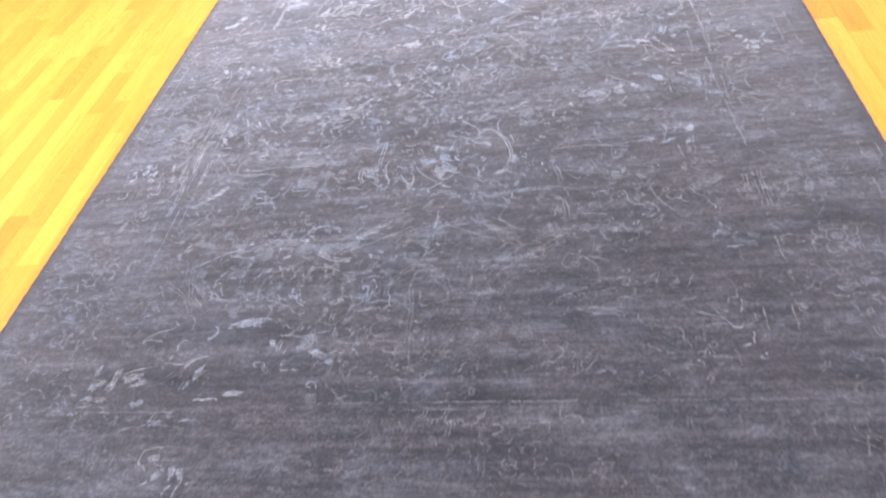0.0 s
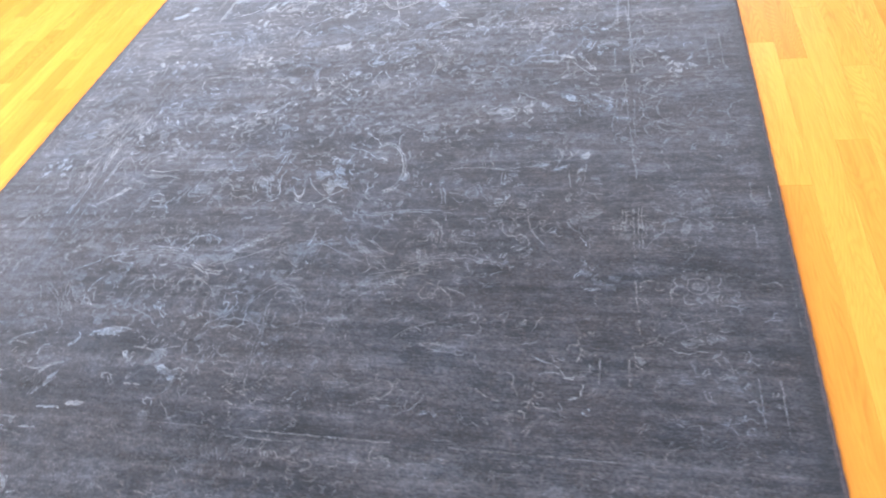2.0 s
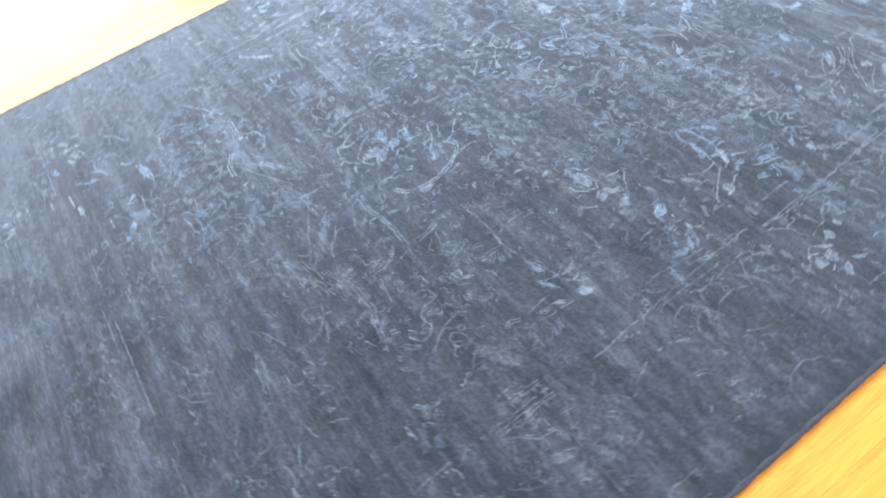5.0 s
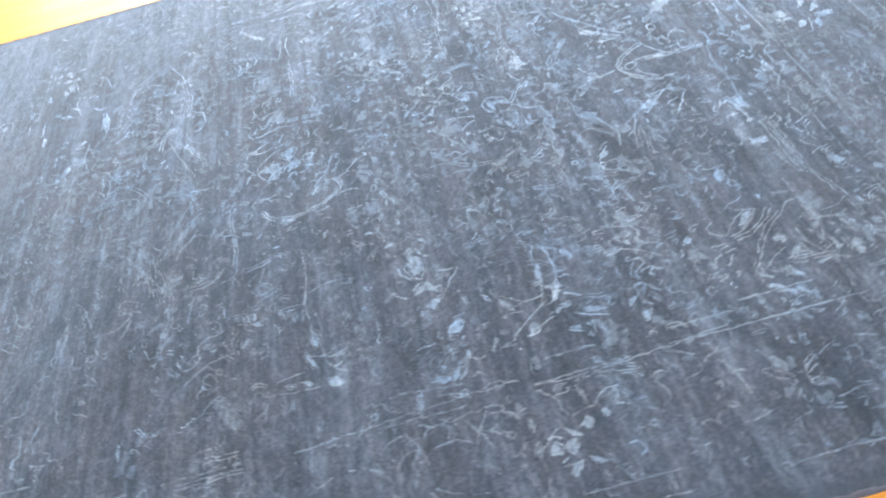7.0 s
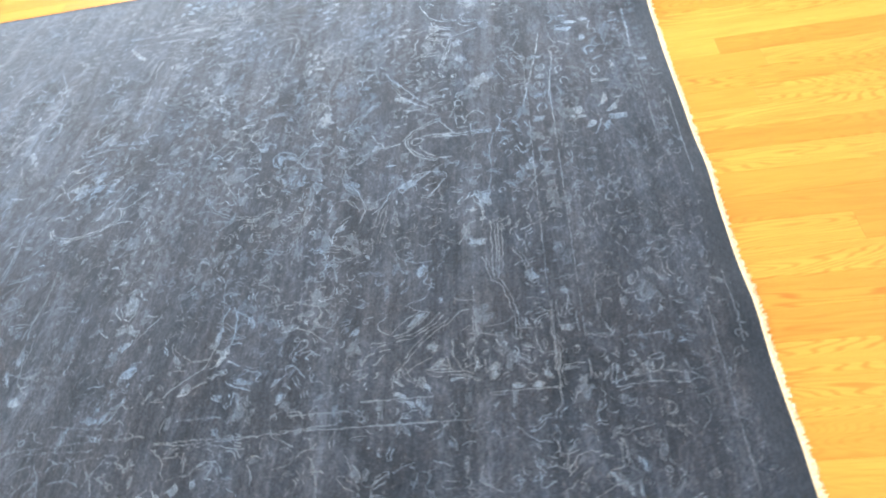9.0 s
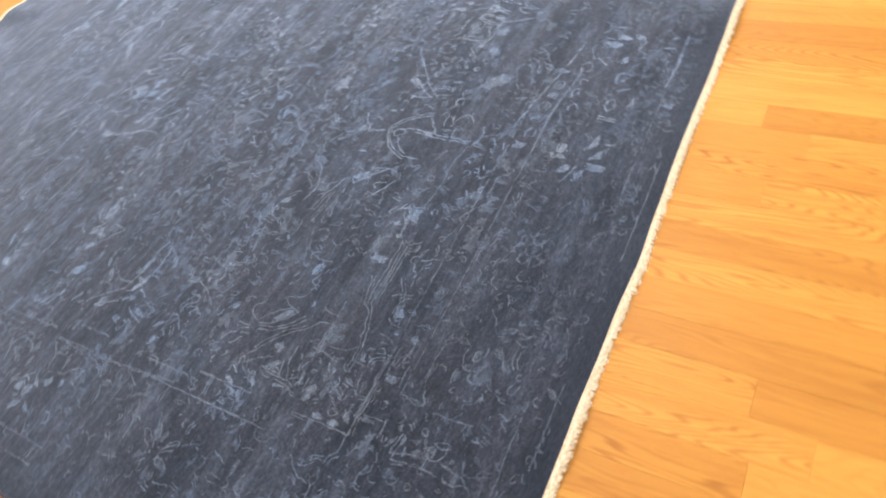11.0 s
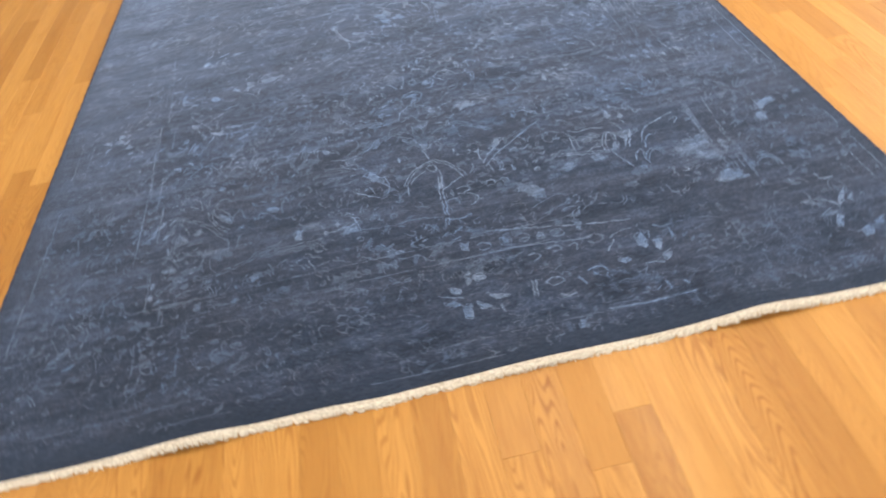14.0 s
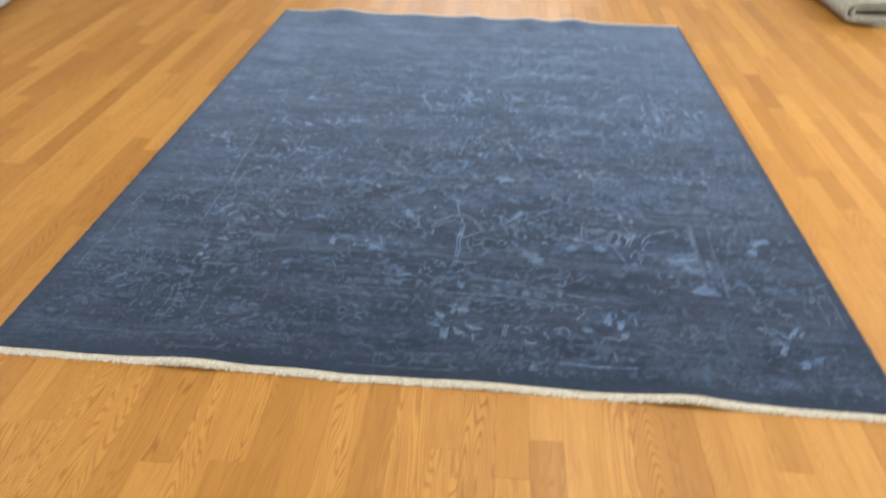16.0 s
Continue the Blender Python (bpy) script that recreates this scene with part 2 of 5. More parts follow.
OAK_KINDS = {kind: oak_material("oak_" + kind, False, shade, figured) for kind, shade, figured in (
    ("dark", 0.24, 0.30), ("dark_plain", 0.06, 0.16), ("middle", 0.42, 0.20), ("middle_figured", 0.46, 0.66), ("light", 0.74, 0.16), ("light_figured", 0.74, 0.60))}
GAP = plain_material("floor_gap", (0.16, 0.075, 0.018), (0.22, 0.105, 0.028), 30, 0.9)
WALL = plain_material("wall_paint", (0.66, 0.64, 0.60), (0.70, 0.68, 0.64), 4, 0.9)
CEILING = plain_material("ceiling_paint", (0.78, 0.77, 0.74), (0.81, 0.80, 0.77), 3, 0.95)
TRIM = plain_material("trim_paint", (0.74, 0.73, 0.70), (0.78, 0.77, 0.74), 8, 0.5)
WOOL = plain_material("beige_wool", (0.235, 0.222, 0.165), (0.34, 0.32, 0.25), 45, 0.95, 0.6)
WOOL_PALE = plain_material("pale_grey_wool", (0.34, 0.34, 0.32), (0.46, 0.46, 0.43), 45, 0.95, 0.6)

# ---- mesh helpers ----


def mesh_object(name, verts, faces, material, parent=None, label="", smooth=False):
    data = bpy.data.meshes.new(name)
    data.from_pydata(verts, [], faces)
    data.materials.append(material)
    if smooth:
        data.shade_smooth()
    ob = new(name, data)
    ob.parent = parent
    return tagged(ob, label=label)


def box(x0, x1, y0, y1, z0, z1):
    verts = [(x, y, z) for z in (z0, z1) for x, y in ((x0, y0), (x1, y0), (x1, y1), (x0, y1))]
    return verts, [(3, 2, 1, 0), (4, 5, 6, 7), (0, 1, 5, 4), (1, 2, 6, 5), (2, 3, 7, 6), (3, 0, 4, 7)]


def boxes(rows):
    verts, faces = [], []
    for row in rows:
        v, f = box(*row)
        faces += [tuple(i + len(verts) for i in face) for face in f]
        verts += v
    return verts, faces


# ---- room shell ----
T = 0.16


def wall(name, side, span, at, out):
    """A wall along one side with its added window openings cut through. span: its ends; at: inner face; out: outward
    sign.
    """
    holes = sorted((w[1] - w[2] / 2, w[1] + w[2] / 2, w[3], w[4]) for w in ADDED_WINDOWS if w[0] == side)
    lo, hi = sorted((at, at + out * T))
    rows, start = [], span[0]
    for a, b, sill, head in holes:
        rows += [(start, a, 0, ROOM_H), (a, b, 0, sill), (a, b, head, ROOM_H)]
        start = b
    rows.append((start, span[1], 0, ROOM_H))
    if side in ("west", "east"):
        rows = [(lo, hi, a, b, c, d) for a, b, c, d in rows]
    else:
        rows = [(a, b, lo, hi, c, d) for a, b, c, d in rows]
    ob = mesh_object(name, *boxes(rows), WALL)
    tagged(ob, "plain off-white painted wall with added window openings", "wall", kind="structure")
    a, b = span
    depth = sorted((at, at - out * 0.014))
    skirt = box(*depth, a, b, 0.0, 0.11) if side in ("west", "east") else box(a, b, *depth, 0.0, 0.11)
    tagged(mesh_object("baseboard", *skirt, TRIM), "white painted baseboard along the wall", "baseboard", kind="structure")
    # frames for the added windows, all out of view
    for number, (p, q, sill, head) in enumerate(holes):
        frame_rows = [(p, p + 0.05, sill, head), (q - 0.05, q, sill, head), (p, q, sill, sill + 0.05), (p, q, head - 0.05, head),
                      ((p + q) / 2 - 0.02, (p + q) / 2 + 0.02, sill, head)]
        mid = at + out * T * 0.8
        if side in ("west", "east"):
            frame_rows = [(mid - 0.02, mid + 0.02, a1, b1, c1, d1) for a1, b1, c1, d1 in frame_rows]
        else:
            frame_rows = [(a1, b1, mid - 0.02, mid + 0.02, c1, d1) for a1, b1, c1, d1 in frame_rows]
        tagged(mesh_object(f"window_{side}_{number + 1}", *boxes(frame_rows), TRIM), "white painted frame of an added window in the wall", "window", kind="structure")


wall("wall_west", "west", (ROOM_Y0, ROOM_Y1), ROOM_X0, -1)
wall("wall_east", "east", (ROOM_Y0, ROOM_Y1), ROOM_X1, 1)
wall("wall_south", "south", (ROOM_X0 - T, ROOM_X1 + T), ROOM_Y0, -1)
wall("wall_north", "north", (ROOM_X0 - T, ROOM_X1 + T), ROOM_Y1, 1)
sx0, sx1, sy0, sy1 = ADDED_SKYLIGHT
top = (ROOM_H, ROOM_H + 0.15)
# the ceiling is cut open for the added skylight
tagged(mesh_object("ceiling", *boxes([(ROOM_X0 - T, sx0, ROOM_Y0 - T, ROOM_Y1 + T, *top), (sx1, ROOM_X1 + T, ROOM_Y0 - T, ROOM_Y1 + T, *top),
                                      (sx0, sx1, ROOM_Y0 - T, sy0, *top), (sx0, sx1, sy1, ROOM_Y1 + T, *top)]), CEILING),
       "plain white painted ceiling with an added skylight opening", "ceiling", kind="structure")
tagged(mesh_object("window_skylight", *boxes([(sx0, sx0 + 0.04, sy0, sy1, top[1], top[1] + 0.06), (sx1 - 0.04, sx1, sy0, sy1, top[1], top[1] + 0.06),
                                              (sx0 + 0.04, sx1 - 0.04, sy0, sy0 + 0.04, top[1], top[1] + 0.06), (sx0 + 0.04, sx1 - 0.04, sy1 - 0.04, sy1, top[1], top[1] + 0.06)]), TRIM),
       "white painted frame round the added skylight opening", "window", kind="structure")
floor = tagged(mesh_object("floor", *box(ROOM_X0 - T, ROOM_X1 + T, ROOM_Y0 - T, ROOM_Y1 + T, -0.12, -0.010), GAP),
               "honey oak strip floor with satin finish", "floor", kind="structure")

# ---- rug shape ----


def bell(x, mid, width):
    return math.exp(-(((x - mid) / width) ** 2))


def smooth(x):
    x = min(1.0, max(0.0, x))
    return x * x * (3 - 2 * x)


def rug_z(x, y):
    """Height of the pile: flat, but ruffled towards the two fringed ends."""
    z = 0.014 + 0.0012 * noise.noise((x * 2.1, y * 1.7, 0.3))
    near = smooth((y - (RUG_Y1 - 0.30)) / 0.30)
    far = smooth(((RUG_Y0 + 0.28) - y) / 0.28)
    z += near * (0.014 * bell(x, 0.64, 0.11) + 0.006 * bell(x, 0.30, 0.16) + 0.016 * bell(x, -0.66, 0.12) + 0.006 * bell(x, -0.12, 0.14))
    z += far * (0.019 * bell(x, 0.86, 0.12) + 0.007 * bell(x, 0.38, 0.09) + 0.014 * bell(x, 0.04, 0.08) + 0.014 * bell(x, -0.31, 0.07) + 0.017 * bell(x, -0.58, 0.08))
    return z


def end_shift(x, end):
    """The fringed ends are not quite straight."""
    return 0.006 * noise.noise((x * 2.4, 4.0 + 9 * end, 0.0)) + 0.003 * noise.noise((x * 7.0, 8.0 + 9 * end, 0.0))


def rug_y(x, v):
    """y at the fraction v of the length."""
    return RUG_Y0 + (RUG_Y1 - RUG_Y0) * v + end_shift(x, 0) * max(0, 1 - 8 * v) + end_shift(x, 1) * max(0, 8 * v - 7)


def build_rug_body(parent):
    nu, nv = 110, 150
    verts, faces = [], []
    for j in range(nv + 1):
        for i in range(nu + 1):
            x = RUG_X0 + (RUG_X1 - RUG_X0) * i / nu
            y = rug_y(x, j / nv)
            verts.append((x, y, rug_z(x, y)))
    top = len(verts)
    verts += [(x, y, max(0.002, z - 0.011)) for x, y, z in verts]
    at = lambda i, j: j * (nu + 1) + i
    for j in range(nv):
        for i in range(nu):
            faces.append((at(i, j), at(i + 1, j), at(i + 1, j + 1), at(i, j + 1)))
            faces.append((top + at(i, j), top + at(i, j + 1), top + at(i + 1, j + 1), top + at(i + 1, j)))
    rim = [at(i, 0) for i in range(nu)] + [at(nu, j) for j in range(nv)] + [at(i, nv) for i in range(nu, 0, -1)] + [at(0, j) for j in range(nv, 0, -1)]
    for a, b in zip(rim, rim[1:] + rim[:1]):
        faces.append((a, top + a, top + b, b))
    return mesh_object("woven_body", verts, faces, PILE, parent, smooth=False)


def tube(path, radius, sides=6):
    verts, faces = [], []
    for n, p in enumerate(path):
        ahead = (Vector(path[min(n + 1, len(path) - 1)]) - Vector(path[max(n - 1, 0)])).normalized()
        side = ahead.cross((0, 0, 1)).normalized()
        up = side.cross(ahead)
        r = radius(n) if callable(radius) else radius
        for k in range(sides):
            a = 2 * math.pi * k / sides
            verts.append(tuple(Vector(p) + r * (math.cos(a) * side + math.sin(a) * up)))
    for n in range(len(path) - 1):
        for k in range(sides):
            a, b = n * sides + k, n * sides + (k + 1) % sides
            faces.append((a, b, b + sides, a + sides))
    faces += [tuple(range(sides))[::-1], tuple(range((len(path) - 1) * sides, len(path) * sides))]
    return verts, faces


def selvedge(parent, x, out):
    path = []
    for n in range(151):
        y = rug_y(x, n / 150)
        path.append((x + out * 0.002 + 0.0012 * noise.noise((y * 9, x, 2)), y, rug_z(x, y) - 0.005))
    verts, faces = tube(path, lambda n: 0.0065 + 0.0008 * math.sin(n * 2.1), 8)
    mesh_object("selvedge", verts, faces, CORD, parent, "dark navy overcast edge cord", True)


def fringe(parent, end):
    """A flat woven cotton strip and a row of short cut threads."""
    rng = random.Random(11 + end)
    out = 1 if end else -1
    width = 0.007 if end else 0.024
    drop = 0.010 if end else 0.0035
    verts, faces = [], []
    steps = 240

    def rim(x):
        y = rug_y(x, float(end))
        return y, rug_z(x, y)

    for n in range(steps + 1):
        x = RUG_X0 + (RUG_X1 - RUG_X0) * n / steps
        y, z = rim(x)
        w = width + 0.003 * noise.noise((x * 11, 5.0, end))
        verts += [(x, y - out * 0.002, z - 0.0015), (x, y + out * w * 0.35, z - drop * 0.4), (x, y + out * w, max(0.0035, z - drop)),
                  (x, y + out * w, max(0.001, z - drop - 0.0025)), (x, y - out * 0.002, z - 0.010)]
    for n in range(steps):
        for k in range(5):
            a, b = n * 5 + k, n * 5 + (k + 1) % 5
            faces.append((a, b, b + 5, a + 5) if out < 0 else (b, a, a + 5, b + 5))
    mesh_object("end_strip", verts, faces, COTTON, parent, "cream woven cotton end strip")
    verts, faces = [], []
    x = RUG_X0 + 0.003
    while x < RUG_X1 - 0.003:
        y, z = rim(x)
        length = 0.006 + 0.003 * end + 0.008 * rng.random() ** 2 + 0.003 * noise.noise((x * 6, 1.0, end)) + 0.0045 * noise.noise((x * 60, 2.0, end))
        lean = rng.uniform(-0.006, 0.006)
        w, top = rng.uniform(0.0009, 0.0019), max(0.003, z - drop - 0.0005)
        y0 = y + out * (width - 0.003)
        tip = max(0.0015, top - 0.004 - 0.004 * rng.random())
        path = [(x, y0, top), (x + lean * 0.4, y0 + out * length * 0.5, (top + tip) / 2 + 0.0015), (x + lean, y0 + out * length, tip)]
        v, f = tube(path, lambda n: w * (1, 1, 0.6)[n], 4)
        faces += [tuple(i + len(verts) for i in face) for face in f]
        verts += v
        x += rng.uniform(0.0006, 0.0014)
    tagged(mesh_object("fringe", verts, faces, COTTON, parent, "short cream cotton fringe threads"), kind="stuff")


# ---- rug motifs ----
LIFT = [0]
PATTERNS = {}


class Motif:
    """Strokes and filled shapes that lie on the pile."""

    def __init__(self):
        LIFT[0] = (LIFT[0] + 1) % 30
        self.rise = 0.0007 + 0.00001 * LIFT[0]
        self.lines, self.fills = ([], []), ([], [])
        self.rng = random.Random(LIFT[0] * 77 + 5)

    def spot(self, x, y, extra=0.0):
        x, y = min(RUG_X1 - 0.012, max(RUG_X0 + 0.012, x)), min(RUG_Y1 - 0.015, max(RUG_Y0 + 0.015, y))
        return (x, y, rug_z(x, y) + self.rise + extra)

    def stroke(self, points, width, wobble=0.0042, gap=-0.12):
        """A hand-knotted line: uneven in width and not quite smooth."""
        verts, faces = self.lines
        dense = []
        for (ax, ay), (bx, by) in zip(points, points[1:]):
            steps = max(1, int(math.hypot(bx - ax, by - ay) / 0.006))
            dense += [(ax + (bx - ax) * s / steps, ay + (by - ay) * s / steps) for s in range(steps)]
        dense.append(points[-1])
        start = len(verts)
        for n, (x, y) in enumerate(dense):
            px, py = dense[max(n - 1, 0)]
            qx, qy = dense[min(n + 1, len(dense) - 1)]
            d = math.hypot(qx - px, qy - py) or 1.0
            sx, sy = -(qy - py) / d, (qx - px) / d
            j = wobble * (noise.noise((x * 48, y * 48, 3.0)) + 0.6 * noise.noise((x * 210, y * 210, 6.0)))
            w = width * max(0.12, 0.38 + 0.40 * noise.noise((x * 62, y * 62, 9.0)) + 0.2 * noise.noise((x * 190, y * 190, 4.0)))
            verts += [self.spot(x + sx * (j - w), y + sy * (j - w)), self.spot(x + sx * (j + w), y + sy * (j + w))]
        for n in range(len(dense) - 1):
            a = start + 2 * n
            x, y = dense[n]
            if noise.noise((x * 23, y * 31, 13.0)) + 0.5 * noise.noise((x * 80, y * 80, 2.0)) > gap - 0.27:
                faces.append((a, a + 2, a + 3, a + 1))

    def fill(self, points, wobble=0.006):
        """A knotted patch with a ragged edge."""
        verts, faces = self.fills
        cx, cy = sum(p[0] for p in points) / len(points), sum(p[1] for p in points) / len(points)
        edge = []
        for (ax, ay), (bx, by) in zip(points, points[1:] + points[:1]):
            steps = max(1, int(math.hypot(bx - ax, by - ay) / 0.005))
            edge += [(ax + (bx - ax) * k / steps, ay + (by - ay) * k / steps) for k in range(steps)]
        start = len(verts)
        verts.append(self.spot(cx, cy, -0.0003))
        for x, y in edge:
            pull = 0.82 + 0.42 * noise.noise((x * 110, y * 110, 1.0))
            x, y = cx + (x - cx) * pull, cy + (y - cy) * pull
            verts.append(self.spot(x + wobble * noise.noise((x * 60, y * 60, 1.0)), y + wobble * noise.noise((x * 60, y * 60, 5.0)), -0.0003))
        k = len(edge)
        for n in range(k):
            faces.append((start, start + 1 + n, start + 1 + (n + 1) % k))

    def done(self, name, fresh=False):
        """Adds the shape to the named part of the design. fresh: False, True, or "patches" for the filled shapes alone."""
        verts, faces, looks = PATTERNS.setdefault(name, ([], [], []))
        for (v, f), look_at in ((self.fills, 3 if fresh else 2), (self.lines, 1 if fresh is True else 0)):
            faces += [tuple(i + len(verts) for i in face) for face in f]
            looks += [look_at] * len(f)
            verts += v


def lay_patterns(parent):
    for name, (verts, faces, looks) in PATTERNS.items():
        ob = mesh_object(name.rstrip("_0123456789"), verts, faces, LINE, parent)
        for look_of in PATTERN_LOOKS[1:]:
            ob.data.materials.append(look_of)
        ob.data.polygons.foreach_set("material_index", looks)
        tagged(ob, kind="stuff")


def ring(cx, cy, r, n=20, scallop=0, depth=0.0, squash=1.0, turn=0.0):
    out = []
    for k in range(n + 1):
        a = 2 * math.pi * k / n
        q = r * (1 + depth * abs(math.sin(scallop * a / 2)) - depth * 0.5) if scallop else r
        x, y = q * math.cos(a), q * squash * math.sin(a)
        out.append((cx + x * math.cos(turn) - y * math.sin(turn), cy + x * math.sin(turn) + y * math.cos(turn)))
    return out


def rosette(m, x, y, r, petals=8, turn=0.0):
    m.fill(ring(x, y, r * 0.30, 10)[:-1])
    m.stroke(ring(x, y, r * 0.48, 16), 0.004)
    for k in range(petals):
        a = turn + 2 * math.pi * k / petals
        px, py = x + r * 0.74 * math.cos(a), y + r * 0.74 * math.sin(a)
        m.fill(ring(px, py, r * 0.22, 8, squash=0.62, turn=a)[:-1])
    m.stroke(ring(x, y, r, 40, petals, 0.28, 1.0, turn), 0.005, 0.006, 0.22)


def star_flower(m, x, y, r, rays=14, turn=0.0):
    """A big open blossom of uneven worn petals."""
    for k in range(rays // 2 + 1):
        a = turn + 2 * math.pi * k / (rays // 2 + 1) + 0.3 * math.sin(k * 5)
        r0, r1, w = r * (0.28 + 0.1 * math.sin(k * 1.9)), r * (0.72 + 0.4 * abs(math.sin(k * 2.3))), r * (0.15 + 0.06 * math.sin(k * 3.1))
        ca, sa = math.cos(a), math.sin(a)
        petal = [(x + ca * u - sa * v, y + sa * u + ca * v) for u, v in ((r0, -w * 0.3), (r0, w * 0.4), (r1 * 0.7, w), (r1, w * 0.2), (r1 * 0.75, -w * 0.8))]
        if k % 3:
            m.fill(petal, 0.008)
        if k % 3 != 1:
            m.stroke(eased(petal + petal[:1]), 0.0036, 0.006, 0.02)
    m.stroke(ring(x, y, r * 0.2, 10), 0.0040, 0.006, 0.05)


QUARTERS = [(1, 1), (-1, 1), (1, -1), (-1, -1)]


def laid(a, b, sx, sy):
    return MID_X + sx * a, MID_Y + sy * b


def turned(angle, sx, sy):
    return math.atan2(sy * math.sin(angle), sx * math.cos(angle))


rug = new("area_rug")
tagged(rug, "charcoal-blue distressed floral rug with cream fringed ends", "rug")
build_rug_body(rug)
for side_x, out in ((RUG_X0, -1), (RUG_X1, 1)):
    selvedge(rug, side_x, out)
fringe(rug, 0)
fringe(rug, 1)


def twin(m, pts, gap, width=0.004, loss=-0.12):
    """Two lines side by side."""
    shift = []
    for n, (x, y) in enumerate(pts):
        (px, py), (qx, qy) = pts[max(n - 1, 0)], pts[min(n + 1, len(pts) - 1)]
        d = math.hypot(qx - px, qy - py) or 1.0
        shift.append((x - (qy - py) / d * gap, y + (qx - px) / d * gap))
    m.stroke(pts, width, 0.0042, loss)
    m.stroke(shift, width, 0.0042, loss)


def eased(pts):
    """The same line with its corners cut once."""
    out = [pts[0]]
    for (ax, ay), (bx, by) in zip(pts, pts[1:]):
        out += [(ax + (bx - ax) * f, ay + (by - ay) * f) for f in (0.27, 0.73)]
    return out + [pts[-1]]


def leafwork(m, x, y, size, turn, kind):
    """One small broken piece of leafwork."""
    c, s = math.cos(turn), math.sin(turn)
    lay = lambda *ps: [(x + c * u * size - s * v * size, y + s * u * size + c * v * size) for u, v in ps]
    if kind == 0:
        m.stroke(eased(lay((-1, 0.1), (-0.4, 0.5), (0.1, -0.1), (0.5, -0.45), (1, 0.1))), 0.0040)
    elif kind == 1:
        # a stem with short teeth on one side
        m.stroke(lay((-1, 0), (0, 0.12), (1, -0.05)), 0.0038)
        for k in range(3):
            u = -0.7 + 0.6 * k
            m.stroke(lay((u, 0.05), (u + 0.12, 0.5 + 0.15 * (k % 2)), (u + 0.3, 0.55)), 0.0036)
    elif kind == 2:
        # a bud drawn as a ragged ring
        m.stroke(eased(lay((-0.55, -0.1), (-0.3, 0.5), (0.15, 0.3), (0.6, 0.45), (0.5, -0.2), (0.1, -0.5), (-0.4, -0.4), (-0.55, -0.1))), 0.0040, 0.005, 0.1)
        if m.rng.random() < 0.4:
            m.fill(lay((-0.2, -0.15), (0.2, -0.2), (0.25, 0.15), (-0.1, 0.2)))
    elif kind == 3:
        m.stroke(eased(lay((-1, 0), (-0.1, 0.1), (0.5, 0.55), (0.9, 0.5))), 0.0042)
        m.stroke(lay((-0.1, 0.1), (0.45, -0.35), (0.9, -0.3)), 0.0038)
    elif kind == 4:
        twin(m, eased(lay((-1, 0), (-0.2, 0.25), (0.4, 0.0), (0.95, -0.3))), 0.0085, 0.0036)
    elif kind == 5:
        # a hook
        m.stroke(eased(lay((-0.9, -0.4), (-0.2, -0.5), (0.5, -0.2), (0.55, 0.4), (0.0, 0.6), (-0.2, 0.2))), 0.0040)
    elif kind == 6:
        for k in range(3):
            v = -0.45 + 0.45 * k
            m.stroke(lay((-0.6 + 0.2 * k, v), (0.1, v + 0.12), (0.7 - 0.15 * k, v)), 0.0036)
    elif kind == 8:
        # a scrap of a ragged leaf's edge, sometimes doubled
        at_x, at_y, way, pts = -0.8, 0.0, 0.0, [(-0.8, 0.0)]
        for k in range(m.rng.choice((3, 3, 4, 5))):
            way = 0.3 * way + m.rng.choice((-1.3, -0.7, 0.5, 1.2)) * m.rng.uniform(0.4, 1.0)
            step = m.rng.uniform(0.3, 0.65)
            at_x, at_y = at_x + step * math.cos(way), at_y + step * math.sin(way)
            pts.append((at_x, at_y))
        if m.rng.random() < 0.3:
            twin(m, lay(*pts), 0.007, 0.0030)
        else:
            m.stroke(lay(*pts), m.rng.uniform(0.0026, 0.0048), 0.004, -0.05)
    elif kind == 9:
        # a small pointed leaf: a worn patch with its outline on one side
        wide = m.rng.uniform(0.22, 0.5)
        m.fill(lay((-0.9, 0.0), (-0.3, wide), (0.35, wide * 0.7), (1.0, 0.1), (0.3, -wide * 0.6), (-0.4, -wide * 0.8)), 0.008)
        m.stroke(lay((-1.0, 0.1), (-0.3, wide + 0.15), (0.4, wide * 0.8 + 0.1), (1.1, 0.15)), 0.0030, 0.004, 0.0)
    else:
        m.fill(lay((-0.75, -0.1), (-0.2, -0.35), (0.5, -0.2), (0.8, 0.1), (0.3, 0.35), (-0.35, 0.25)))
        m.stroke(lay((-0.9, 0.15), (0.0, 0.5), (0.9, 0.3)), 0.0036)


# ---- the drawn ornaments: millimetres from the middle of the rug ----


def drawer(sx=1, sy=1, fresh=False, dx=0.0, dy=0.0):
    """A pen for ornaments, mirrored to a quarter of the rug and moved by dx and dy."""

    def draw(patches=(), twins=(), lines=()):
        m = Motif()
        lay = lambda pts: [laid(a / 1000 + dx, b / 1000 + dy, sx, sy) for a, b in pts]
        for pts in patches:
            m.fill(lay(pts))
            m.stroke(lay(pts + pts[:1]), 0.0032, 0.004, 0.15)
        for pts in twins:
            twin(m, eased(lay(pts)), 0.009 * sx * sy, 0.0042, -0.35)
        for pts in lines:
            m.stroke(eased(lay(pts)), 0.0044, 0.004, -0.35)
        m.done("field_design", fresh)

    return draw

